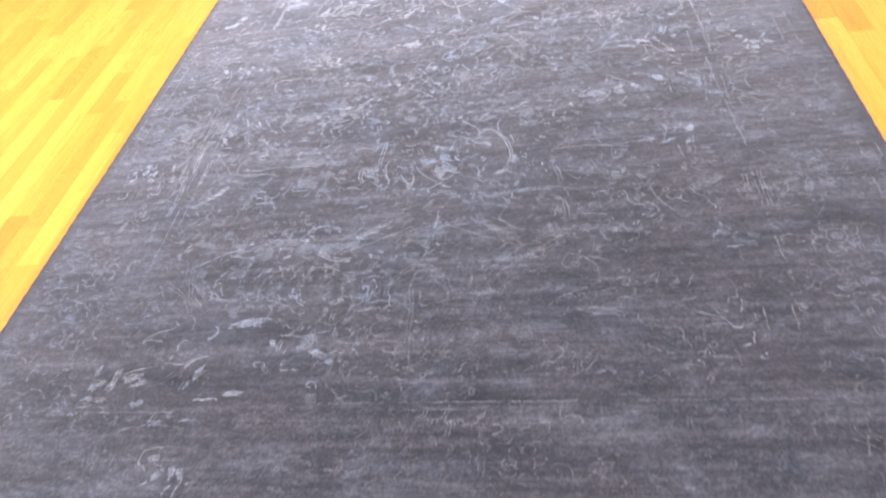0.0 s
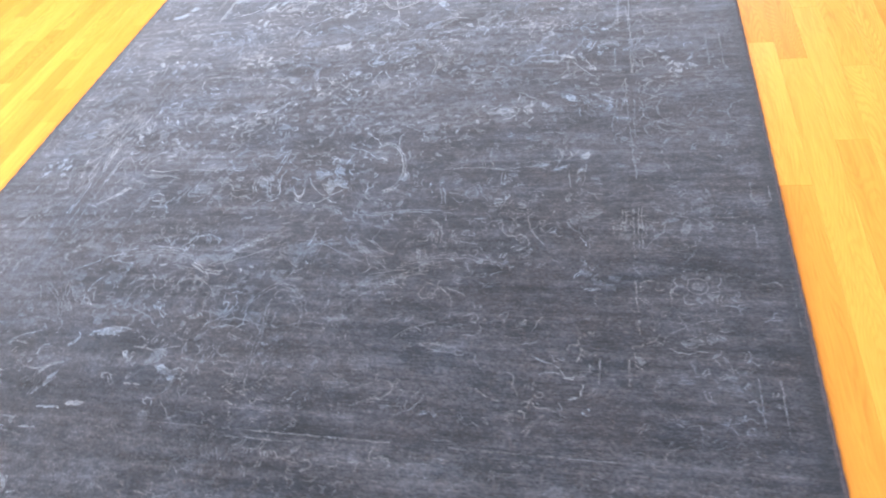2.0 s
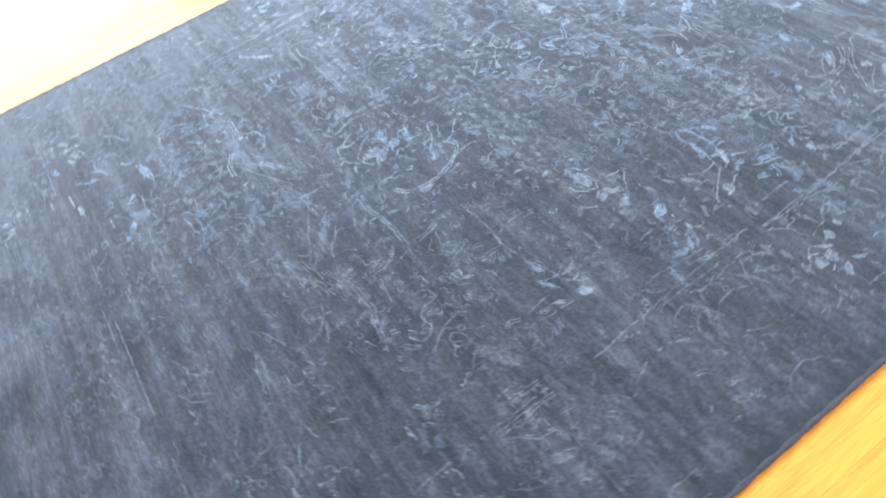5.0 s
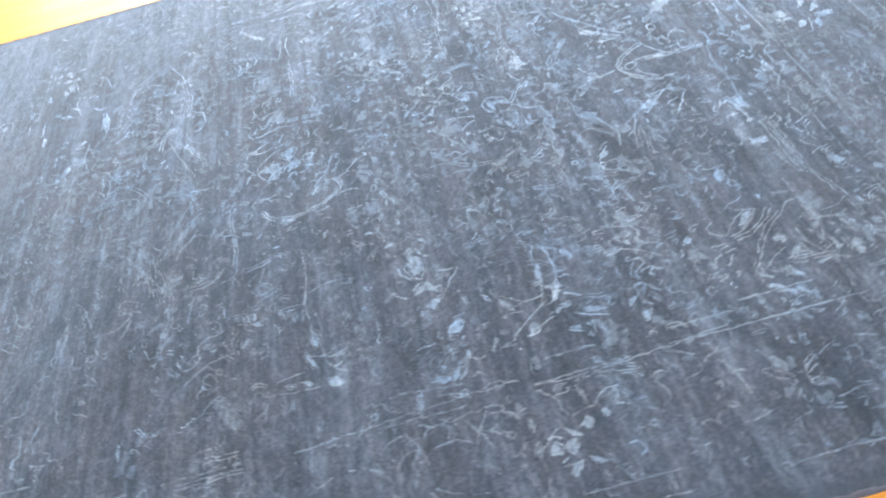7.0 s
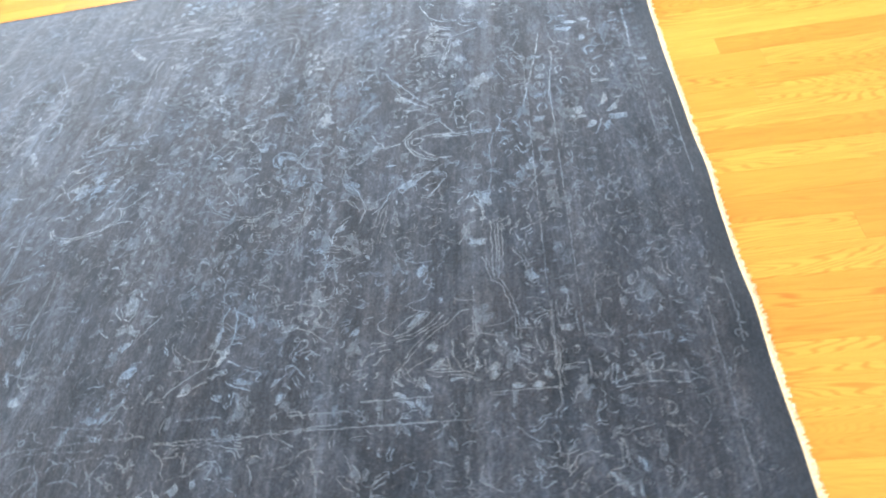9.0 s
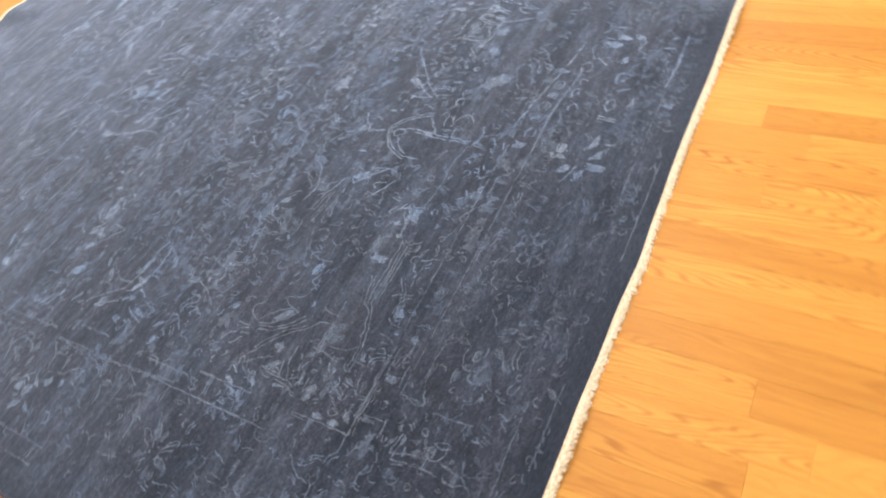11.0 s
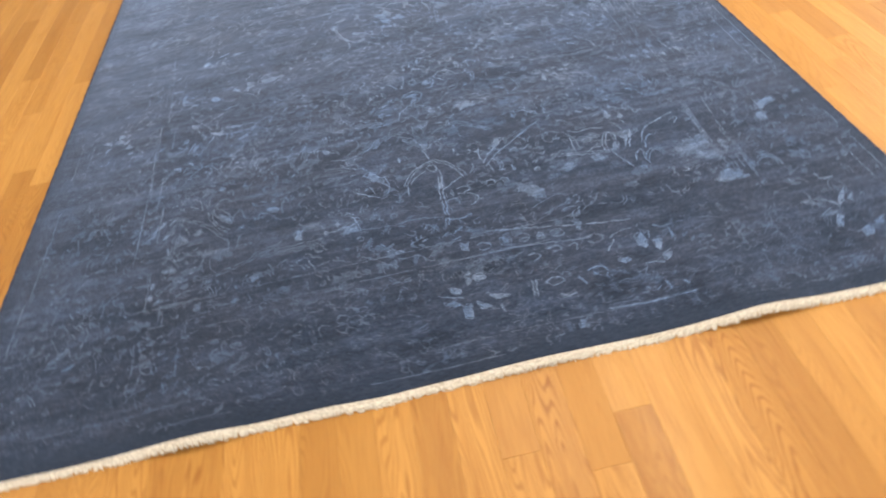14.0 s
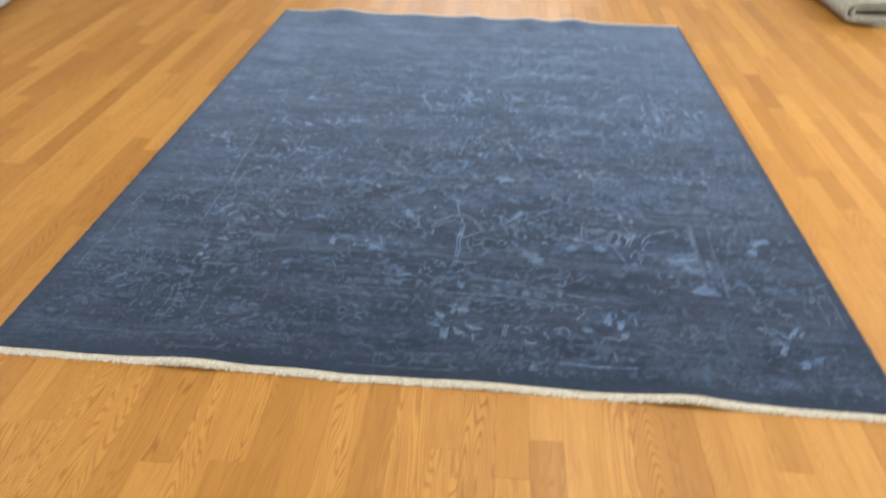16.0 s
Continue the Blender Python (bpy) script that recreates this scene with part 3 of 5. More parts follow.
def arch_leaf(draw):
    draw(patches=(((-193, 710), (-219, 668), (-241, 666), (-222, 706), (-202, 727)), ((-232, 893), (-265, 914), (-285, 958), (-251, 967), (-241, 934)),),
         twins=(((-194, 763), (-211, 788), (-198, 823)), ((-159, 573), (-195, 600), (-223, 622)),),
         lines=(((-160, 773), (-184, 735), (-228, 687), (-259, 670)), ((-165, 788), (-214, 737), (-263, 702), (-343, 637), (-374, 626)), ((-165, 696), (-152, 733), (-167, 773)), ((-173, 777), (-181, 816)), ((-251, 739), (-271, 728), (-284, 754), (-313, 731)), ((-151, 860), (-174, 856), (-176, 878), (-150, 880)),))


def arch_leaf_other(draw):
    draw(patches=(((198, 710), (176, 696), (149, 735), (138, 763), (163, 756)), ((166, 571), (142, 545), (130, 567), (150, 593)), ((246, 617), (216, 609), (218, 638), (240, 644)),),
         lines=(((137, 733), (125, 782), (131, 817)), ((200, 784), (186, 767), (172, 806)), ((292, 600), (234, 614), (179, 588), (151, 566)), ((267, 635), (232, 664), (190, 679)), ((309, 930), (267, 927), (234, 913)), ((356, 534), (317, 530), (279, 567)), ((268, 872), (258, 861), (240, 879)),))


def quarter_leaf(draw):
    draw(patches=(((-740, -393), (-714, -358), (-691, -341), (-696, -365), (-723, -389)), ((-449, -360), (-447, -321), (-421, -356)),),
         twins=(((-834, -259), (-840, -194), (-846, -115)), ((-791, -307), (-791, -245), (-791, -186)), ((-847, -453), (-846, -385), (-845, -320), (-865, -279)), ((-778, -425), (-729, -388), (-681, -337)), ((-470, -260), (-399, -253), (-306, -257)), ((-206, -602), (-160, -573), (-109, -545)), ((-313, -649), (-259, -683), (-211, -680)),),
         lines=(((-658, -251), (-591, -262), (-548, -251)), ((-592, -376), (-567, -363), (-543, -371)), ((-576, -398), (-553, -392), (-529, -400)), ((-562, -426), (-536, -418), (-511, -428)),))
    draw(lines=(((-513, -414), (-497, -447)), ((-361, -574), (-354, -549), (-330, -541), (-289, -540), (-264, -555), (-266, -571)), ((-683, -682), (-640, -659), (-603, -636), (-566, -618), (-526, -618)), ((-581, -640), (-540, -650), (-503, -652)), ((-474, -589), (-406, -587), (-347, -602)), ((19, -507), (21, -556), (7, -583)), ((-593, -757), (-586, -720), (-570, -705)),))


def quarter_scroll(draw):
    draw(patches=(((-215, -296), (-204, -267), (-190, -297), (-200, -316)), ((-493, -892), (-461, -876), (-416, -875), (-416, -891), (-458, -898)), ((-374, -946), (-365, -940), (-353, -957), (-361, -967)), ((-263, -981), (-242, -978), (-223, -986), (-243, -992)), ((-219, -1006), (-200, -1000), (-188, -1010), (-208, -1017)), ((-452, -1099), (-426, -1088), (-403, -1092), (-415, -1100)),),
         twins=(((-228, -358), (-243, -324), (-235, -286), (-204, -311), (-186, -374), (-165, -379)),),
         lines=(((-158, -347), (-168, -289), (-160, -259)), ((-218, -205), (-199, -174), (-173, -160)), ((-113, -334), (-96, -372), (-71, -378), (-71, -345)),))
    draw(lines=(((-46, -406), (-27, -402), (-14, -425)), ((-548, -939), (-529, -928), (-524, -906), (-541, -893)), ((-577, -1014), (-553, -991), (-526, -986)), ((-143, -856), (-111, -848), (-76, -854), (-81, -808)), ((-209, -987), (-189, -979), (-175, -990)), ((-504, -1112), (-478, -1107), (-462, -1112)),))


def yleaf(draw):
    draw(patches=(((133, 542), (144, 576), (184, 604), (207, 598), (182, 567)), ((201, 598), (195, 616), (207, 636), (239, 648), (251, 631), (237, 609)),),
         twins=(((240, 658), (276, 648), (312, 642)), ((287, 668), (334, 659), (372, 654)), ((353, 630), (381, 637), (403, 632)),),
         lines=(((220, 638), (210, 656), (195, 669)), ((235, 676), (254, 668), (282, 673)), ((209, 518), (194, 542), (207, 569), (234, 591), (269, 599)), ((114, 536), (128, 561), (154, 583)), ((289, 543), (271, 557), (265, 575)), ((245, 690), (277, 704), (301, 702), (314, 712)),))


def upper_bell(draw):
    draw(patches=(((-9, 306), (-30, 313), (-32, 342), (-17, 369), (5, 378), (-8, 364), (-14, 334), (6, 331), (21, 330), (13, 314)), ((-76, 246), (-84, 263), (-64, 285), (-50, 273), (-54, 254)), ((-181, 425), (-200, 441), (-185, 462), (-149, 473), (-148, 437)),),
         twins=(((10, 383), (-12, 399), (-44, 415), (-69, 448)), ((-223, 251), (-227, 274), (-222, 313)),),
         lines=(((6, 306), (-24, 304), (-41, 322), (-35, 354), (-11, 378), (16, 385), (33, 371), (34, 339), (22, 312), (6, 306)), ((-78, 236), (-95, 246), (-91, 280), (-76, 301)),))
    draw(lines=(((16, 387), (45, 411), (56, 447)), ((-130, 406), (-101, 418), (-79, 435)), ((-1, 404), (29, 401), (51, 421)), ((-32, 237), (-19, 221), (-4, 252), (-22, 261)), ((7, 199), (11, 237), (25, 270)), ((-168, 326), (-137, 346), (-116, 368)), ((112, 361), (87, 380), (69, 387)), ((127, 381), (118, 397), (91, 401)), ((-236, 410), (-258, 412), (-261, 425), (-225, 434), (-252, 442), (-214, 458)), ((-202, 396), (-222, 393), (-225, 408)), ((-212, 223), (-215, 238), (-184, 251), (-170, 237), (-154, 208)),))


def corner_leaf(draw):
    draw(patches=(((634, 741), (618, 759), (604, 782), (611, 788), (628, 770), (645, 749)), ((610, 765), (600, 782), (601, 793), (613, 785), (621, 772)), ((691, 795), (684, 811), (694, 824), (711, 814), (706, 798)), ((753, 797), (734, 817), (724, 837), (746, 829), (753, 815)),),
         twins=(((675, 722), (667, 761), (647, 799), (610, 830)), ((757, 729), (720, 758), (681, 782), (654, 813), (631, 851)), ((683, 663), (684, 685), (682, 699)), ((763, 795), (773, 822), (768, 852), (773, 876), (780, 898)),))
    draw(lines=(((599, 679), (589, 687), (595, 698), (611, 694), (616, 680), (631, 676), (648, 688), (653, 710)), ((650, 712), (625, 735), (605, 758), (595, 785), (600, 795)), ((659, 716), (653, 742), (637, 767), (618, 788), (600, 798)), ((631, 851), (613, 859), (605, 871), (603, 901)), ((582, 741), (568, 745), (568, 770), (554, 791)), ((575, 746), (591, 757), (596, 778)), ((770, 715), (771, 735), (751, 754), (734, 783), (722, 808)), ((754, 733), (777, 735), (789, 746)), ((730, 647), (710, 654), (700, 668), (696, 692), (692, 710)),))
    draw(lines=(((732, 674), (722, 688), (705, 698)), ((793, 785), (780, 776), (770, 783), (777, 795), (790, 791)), ((753, 792), (756, 827), (754, 852)), ((679, 852), (716, 854), (738, 862), (756, 872)), ((722, 839), (744, 846), (758, 854)),))


def corner_bars(draw):
    draw(patches=(((557, 819), (558, 829), (572, 832), (577, 822)), ((383, 888), (394, 915), (394, 939), (411, 933), (415, 907), (402, 890)), ((256, 940), (254, 955), (279, 957), (282, 945)), ((509, 1024), (493, 1038), (505, 1048), (530, 1059), (545, 1045), (536, 1030)), ((567, 1098), (560, 1114), (574, 1122), (586, 1116), (584, 1101)), ((668, 1088), (664, 1105), (674, 1119), (684, 1111), (680, 1091)), ((725, 899), (731, 909), (764, 913), (756, 904)), ((759, 938), (746, 950), (774, 954), (789, 944), (783, 934)),))
    draw(patches=(((771, 1045), (778, 1058), (795, 1068), (797, 1057), (785, 1046)), ((804, 1019), (797, 1033), (806, 1049), (814, 1041), (812, 1023)), ((803, 978), (799, 993), (808, 1007), (812, 997), (811, 981)),),
         twins=(((334, 949), (392, 950), (456, 952), (516, 949), (552, 971), (602, 988), (650, 997), (694, 995)), ((347, 968), (431, 966), (509, 965)), ((452, 923), (480, 936), (518, 940), (530, 954)), ((435, 999), (464, 1016), (492, 1028), (527, 1033)), ((721, 1006), (729, 1030), (744, 1045)), ((736, 987), (740, 1005), (756, 1022)),))
    draw(twins=(((687, 1074), (744, 1076), (778, 1072)), ((772, 1078), (798, 1077), (818, 1083)),),
         lines=(((535, 901), (592, 901), (647, 901), (687, 902)), ((601, 905), (648, 908), (685, 910)), ((564, 851), (574, 867), (576, 902)), ((251, 907), (291, 927), (328, 935)), ((406, 868), (381, 879), (360, 888), (336, 882)), ((389, 1035), (421, 1030), (451, 1036)), ((488, 1001), (477, 1018), (475, 1032)), ((542, 1024), (557, 1043), (557, 1065)), ((584, 1024), (587, 1047), (596, 1069), (637, 1078)), ((583, 1094), (629, 1087), (667, 1090), (675, 1097)),))
    draw(lines=(((583, 1121), (624, 1114), (649, 1104), (645, 1095)), ((634, 1131), (667, 1129), (686, 1132)), ((668, 890), (673, 909), (674, 941), (683, 965)), ((654, 928), (654, 954), (647, 973), (634, 995)), ((737, 924), (778, 925), (759, 933), (746, 948)), ((757, 992), (766, 1010), (781, 1026)), ((683, 1034), (710, 1040), (727, 1046)), ((702, 902), (733, 887), (739, 877)),))


def swell(draw):
    draw(patches=(((586, 279), (580, 285), (610, 291), (644, 285), (665, 279), (634, 273)), ((663, 298), (644, 311), (657, 316), (687, 309), (700, 293)), ((732, 278), (715, 294), (710, 321), (718, 325), (728, 305), (738, 288)), ((753, 217), (739, 233), (746, 246), (763, 237), (765, 226)), ((737, 341), (733, 359), (738, 379), (753, 391), (751, 371), (750, 352)), ((790, 364), (785, 368), (797, 379), (804, 370)), ((566, 343), (564, 354), (590, 365), (611, 364)),))
    draw(lines=(((523, 294), (556, 281), (597, 279), (637, 277), (676, 273), (705, 260), (727, 227), (751, 198), (771, 180)), ((532, 299), (560, 315), (601, 318), (634, 320), (664, 310), (693, 295), (707, 280)), ((661, 201), (675, 215), (681, 242), (677, 273)), ((688, 318), (692, 336), (703, 352)), ((642, 322), (636, 332), (644, 345)), ((738, 280), (745, 259), (766, 237), (770, 214)), ((782, 195), (796, 188)), ((742, 325), (755, 345), (763, 374), (770, 394)), ((541, 298), (554, 328), (572, 353), (601, 365)),))


def blot(draw):
    draw(patches=(((452, -8), (444, 3), (475, 26), (502, 28), (528, 25), (544, 18), (536, 2), (502, -16), (482, -7)), ((575, -12), (557, 6), (553, 33), (579, 57), (596, 57), (580, 33), (581, 9), (587, -17)), ((628, 16), (606, 30), (602, 50), (618, 46), (638, 29)),),
         lines=(((495, -31), (522, -26), (538, -6)), ((587, 74), (565, 84), (546, 99)), ((528, 59), (537, 81), (532, 95)), ((534, -43), (536, -29)), ((562, -59), (579, -39), (588, -23)), ((446, 20), (476, 36), (481, 50)),))
    draw(lines=(((709, 48), (687, 62), (682, 90), (697, 88), (713, 67), (709, 48)), ((733, 74), (723, 79)),))


def blot_side(draw):
    draw(patches=(((588, 394), (578, 409), (581, 424), (601, 425), (609, 406)), ((625, 375), (617, 388), (605, 397), (618, 405), (633, 391)), ((577, 475), (563, 497), (565, 512), (575, 515), (586, 494)),),
         twins=(((358, 343), (370, 383), (374, 418), (355, 418)), ((380, 485), (382, 516), (386, 558)), ((425, 517), (417, 528), (438, 546)),),
         lines=(((572, 431), (598, 439), (610, 448)), ((544, 480), (544, 504), (558, 527), (583, 533), (601, 519), (620, 548), (619, 568), (588, 576)), ((619, 442), (608, 462), (618, 499), (637, 529), (659, 560)),))
    draw(lines=(((673, 479), (652, 490), (644, 505), (664, 517), (677, 494), (688, 485), (679, 519)), ((543, 394), (537, 413), (531, 434)), ((498, 376), (512, 409), (530, 427)), ((544, 473), (518, 474), (502, 484)), ((716, 466), (710, 475), (726, 499), (747, 518)), ((757, 440), (747, 460), (734, 471)), ((353, 319), (322, 323), (315, 349), (285, 351)), ((349, 376), (335, 386)), ((377, 365), (416, 376), (462, 378), (456, 353), (442, 331)), ((392, 381), (411, 406), (425, 399)), ((466, 332), (471, 371), (492, 397)),))
    draw(lines=(((395, 541), (448, 550), (485, 561)), ((321, 461), (303, 469), (335, 487)), ((375, 704), (358, 718), (365, 740), (385, 746), (398, 727), (406, 709)), ((374, 692), (403, 700), (438, 725), (450, 758), (448, 801)), ((423, 707), (455, 716), (480, 731)), ((461, 787), (496, 790), (512, 779), (524, 799)),))


def lotus(draw):
    draw(patches=(((488, 1285), (477, 1305), (476, 1320), (488, 1310), (496, 1291)), ((505, 1282), (501, 1301), (506, 1315), (517, 1298), (518, 1282)), ((529, 1286), (528, 1303), (552, 1316), (554, 1306), (543, 1291)), ((551, 1257), (549, 1267), (572, 1266), (574, 1256)),),
         lines=(((480, 1323), (489, 1341), (484, 1354)), ((500, 1323), (509, 1339), (509, 1352)), ((554, 1254), (573, 1253), (581, 1264), (557, 1276), (538, 1277)), ((552, 1235), (587, 1234), (601, 1249), (596, 1274), (575, 1290)), ((453, 1316), (466, 1320)), ((556, 1316), (569, 1323)),))


def low_bell(draw):
    draw(patches=(((-19, -329), (-8, -296), (29, -293), (58, -313), (60, -340), (29, -331), (20, -351), (14, -370)), ((-64, -267), (-49, -255), (3, -280), (-20, -295), (-34, -307), (-54, -290)), ((1, -268), (8, -242), (35, -258), (50, -281), (36, -292), (14, -286)),),
         lines=(((-79, -274), (-62, -316), (-27, -358), (2, -377), (38, -362), (67, -339)), ((-12, -230), (-18, -206), (-3, -204), (12, -227)), ((28, -235), (37, -214), (43, -193)), ((-3, -382), (18, -393), (47, -406)), ((-88, -395), (-39, -415), (-1, -396), (21, -383)),))
    draw(lines=(((63, -284), (42, -257), (67, -261)), ((-117, -213), (-85, -214)), ((-130, -291), (-97, -306), (-80, -294)), ((-98, -364), (-73, -388), (-72, -360), (-71, -341)),))


def low_arc(draw):
    draw(patches=(((215, -304), (230, -288), (236, -268), (247, -303), (234, -314)),),
         twins=(((130, -146), (160, -145), (192, -179), (215, -234), (221, -284), (219, -312)), ((215, -322), (200, -344), (176, -355)),),
         lines=(((61, -81), (101, -114), (121, -142)), ((184, -93), (176, -120), (182, -145)), ((225, -159), (224, -184), (230, -213)), ((25, -154), (71, -169), (95, -181), (120, -210), (140, -205), (160, -222)), ((32, -148), (42, -126), (71, -148)),))


def low_arc_left(draw):
    draw(patches=(((-242, -312), (-231, -295), (-204, -311), (-199, -335), (-215, -343)),),
         twins=(((-188, -169), (-192, -223), (-194, -280), (-199, -306)),),
         lines=(((-211, -134), (-220, -157), (-197, -176)), ((-194, -369), (-152, -382), (-147, -347), (-179, -298)), ((-283, -192), (-262, -178), (-230, -196), (-214, -183)), ((-217, -415), (-202, -389), (-163, -397), (-144, -385)), ((-289, -383), (-263, -374), (-237, -389)),))


def low_stem(draw):
    draw(patches=(((-7, -608), (-3, -577), (14, -563), (35, -586), (31, -610), (14, -625)),),
         twins=(((127, -450), (184, -457), (239, -446), (295, -439), (356, -445), (401, -457)), ((-172, -578), (-150, -557), (-113, -538), (-75, -537)),),
         lines=(((380, -444), (397, -429), (415, -430)), ((359, -432), (386, -451), (388, -475)), ((11, -558), (15, -543), (25, -526)), ((31, -571), (56, -558), (77, -546)), ((-8, -637), (0, -620), (-5, -597)), ((173, -545), (198, -556), (217, -566), (238, -591)), ((438, -260), (476, -261), (514, -270), (572, -277)),))
    draw(lines=(((479, -408), (505, -391), (525, -408), (547, -420), (561, -394)),))


def side_leaf(draw):
    draw(patches=(((-535, 820), (-556, 801), (-564, 824), (-548, 849), (-532, 847)), ((-572, 792), (-598, 767), (-616, 764), (-605, 791), (-581, 810)), ((-467, 854), (-492, 846), (-514, 866), (-492, 879), (-471, 870)),),
         twins=(((-524, 851), (-525, 804), (-541, 764), (-555, 761), (-553, 800)), ((-585, 844), (-598, 807), (-621, 782), (-639, 779)), ((-615, 917), (-634, 883), (-654, 876), (-663, 909)), ((-378, 818), (-442, 831), (-522, 848)),),
         lines=(((-625, 833), (-650, 775), (-694, 753), (-760, 725)), ((-627, 861), (-651, 809), (-681, 808)),))
    draw(lines=(((-580, 912), (-595, 872), (-616, 865), (-606, 906), (-614, 933)), ((-532, 847), (-547, 892), (-566, 936)), ((-433, 703), (-462, 729), (-500, 717), (-540, 729)), ((-436, 742), (-433, 791), (-437, 822)), ((-468, 826), (-489, 807), (-509, 816)), ((-605, 709), (-616, 723)), ((-656, 647), (-661, 694), (-684, 673)), ((-738, 760), (-770, 747), (-749, 779)),))


def side_blot(draw):
    draw(patches=(((-767, 855), (-808, 839), (-805, 898), (-787, 932), (-764, 913)), ((-698, 898), (-731, 887), (-758, 912), (-775, 940), (-795, 964), (-752, 952), (-715, 927)), ((-790, 932), (-805, 945), (-811, 981), (-799, 979)), ((-828, 891), (-848, 904), (-845, 940), (-826, 958), (-819, 931)), ((-739, 1058), (-776, 1039), (-804, 1029), (-804, 1053), (-775, 1067), (-749, 1073)), ((-808, 1067), (-839, 1057), (-840, 1071), (-814, 1077)), ((-997, 777), (-1030, 753), (-1029, 788), (-1000, 812)), ((-982, 832), (-1010, 819), (-1001, 857), (-981, 859)),),
         twins=(((-703, 872), (-734, 887), (-759, 880)),))
    draw(twins=(((-791, 1000), (-809, 1015), (-830, 1008)), ((-742, 1006), (-747, 1026), (-755, 1036)), ((-886, 982), (-906, 1009), (-926, 1022), (-925, 1055)),),
         lines=(((-705, 976), (-731, 967), (-752, 962), (-747, 947)), ((-811, 706), (-806, 810), (-808, 904), (-808, 981)), ((-854, 840), (-853, 952), (-854, 1083)), ((-811, 991), (-816, 1045), (-823, 1069)), ((-874, 682), (-869, 727), (-867, 774)), ((-991, 915), (-998, 937), (-1023, 914)),))


def side_lotus(draw):
    draw(patches=(((-464, 1198), (-484, 1179), (-487, 1213), (-488, 1245), (-471, 1243), (-462, 1222)), ((-502, 1223), (-519, 1213), (-522, 1233), (-509, 1259), (-498, 1250)), ((-506, 1275), (-531, 1262), (-520, 1292), (-505, 1298)), ((-399, 1262), (-420, 1257), (-431, 1270), (-413, 1275)),),
         lines=(((-503, 1186), (-499, 1210)), ((-457, 1292), (-476, 1290), (-501, 1301)), ((-521, 1171), (-541, 1182), (-558, 1195), (-553, 1225)), ((-386, 1225), (-400, 1206), (-414, 1191)),))


def low_swell(draw):
    draw(patches=(((625, -261), (599, -251), (612, -239), (647, -240), (657, -251)), ((657, -273), (673, -261), (711, -247), (703, -262), (682, -274)), ((742, -235), (739, -211), (758, -191), (766, -207), (756, -226)), ((731, -290), (730, -273), (745, -262), (751, -275)), ((732, -325), (729, -311), (736, -300), (742, -310)),),
         twins=(((532, -335), (529, -305), (530, -276)),),
         lines=(((373, -263), (432, -257), (486, -261), (537, -267), (574, -256), (623, -258), (644, -268)), ((561, -242), (597, -233), (644, -236), (693, -231), (722, -209), (733, -187)),))
    draw(lines=(((491, -256), (479, -220), (477, -175), (483, -140)), ((686, -224), (685, -197), (669, -175)), ((716, -345), (711, -318), (708, -280)), ((611, -370), (604, -360), (640, -359), (644, -378)), ((508, -411), (493, -401), (520, -386), (530, -400)), ((748, -337), (753, -288), (754, -248)),))


def side_star(draw):
    draw(patches=(((1019, 181), (1012, 196), (1022, 212), (1038, 203), (1037, 183)), ((1017, 218), (1012, 237), (1032, 240), (1042, 225), (1031, 213)), ((986, 223), (996, 237), (1013, 252), (1007, 233)), ((995, 253), (974, 271), (988, 279), (1007, 269)), ((1051, 244), (1052, 263), (1071, 279), (1071, 258)), ((1081, 206), (1063, 217), (1056, 236), (1070, 229), (1084, 214)), ((972, 303), (964, 314), (977, 318), (987, 307)),),
         lines=(((1001, 184), (999, 200), (1007, 212)), ((1053, 198), (1046, 211)), ((953, 295), (930, 318), (932, 350)),))
    draw(lines=(((932, 339), (951, 344), (968, 331), (967, 348)), ((1051, 321), (1049, 348), (1069, 356), (1078, 343)),))


def rim_bud(draw):
    draw(patches=(((1005, 1171), (1000, 1190), (1013, 1197), (1021, 1180)), ((941, 1256), (948, 1264), (984, 1256), (980, 1246)), ((1011, 1324), (1005, 1337), (1018, 1343), (1024, 1329)),),
         lines=(((1007, 1146), (995, 1160), (990, 1186), (1001, 1205), (1017, 1209), (1028, 1194), (1030, 1170), (1023, 1153), (1007, 1146)), ((925, 1174), (930, 1195), (920, 1206), (915, 1233), (909, 1250)), ((930, 1205), (944, 1209), (956, 1226), (947, 1240)), ((907, 1272), (919, 1286), (916, 1308)), ((855, 1151), (876, 1145), (898, 1148)), ((903, 1115), (911, 1134), (940, 1139)), ((996, 1075), (963, 1076), (930, 1102)),))


def rim_box(draw):
    draw(patches=(((770, 1252), (772, 1269), (792, 1268), (790, 1255)),),
         twins=(((772, 1190), (804, 1182), (823, 1182)),),
         lines=(((827, 1188), (820, 1243), (824, 1289), (828, 1334)), ((836, 1187), (830, 1221)), ((794, 1207), (814, 1211)), ((765, 1243), (790, 1248), (804, 1273), (786, 1290), (762, 1291)), ((710, 1227), (710, 1270), (707, 1319)), ((530, 1187), (578, 1177), (652, 1178), (699, 1201)), ((605, 1170), (616, 1183)), ((843, 1196), (866, 1196), (874, 1214), (853, 1224)), ((865, 1281), (874, 1298), (888, 1292)),))


def rim_blossom(draw):
    draw(lines=(((895, 190), (919, 224), (966, 238)), ((905, 253), (926, 278), (963, 282)), ((951, 292), (943, 315), (936, 342), (960, 345), (965, 327)), ((974, 367), (991, 374), (1008, 357)), ((896, 296), (891, 327), (908, 396), (906, 408)), ((919, 224), (918, 250), (906, 256)), ((941, 422), (966, 436), (989, 438)),))
    draw(lines=(((909, 60), (898, 90), (910, 128), (930, 95), (952, 96)),))


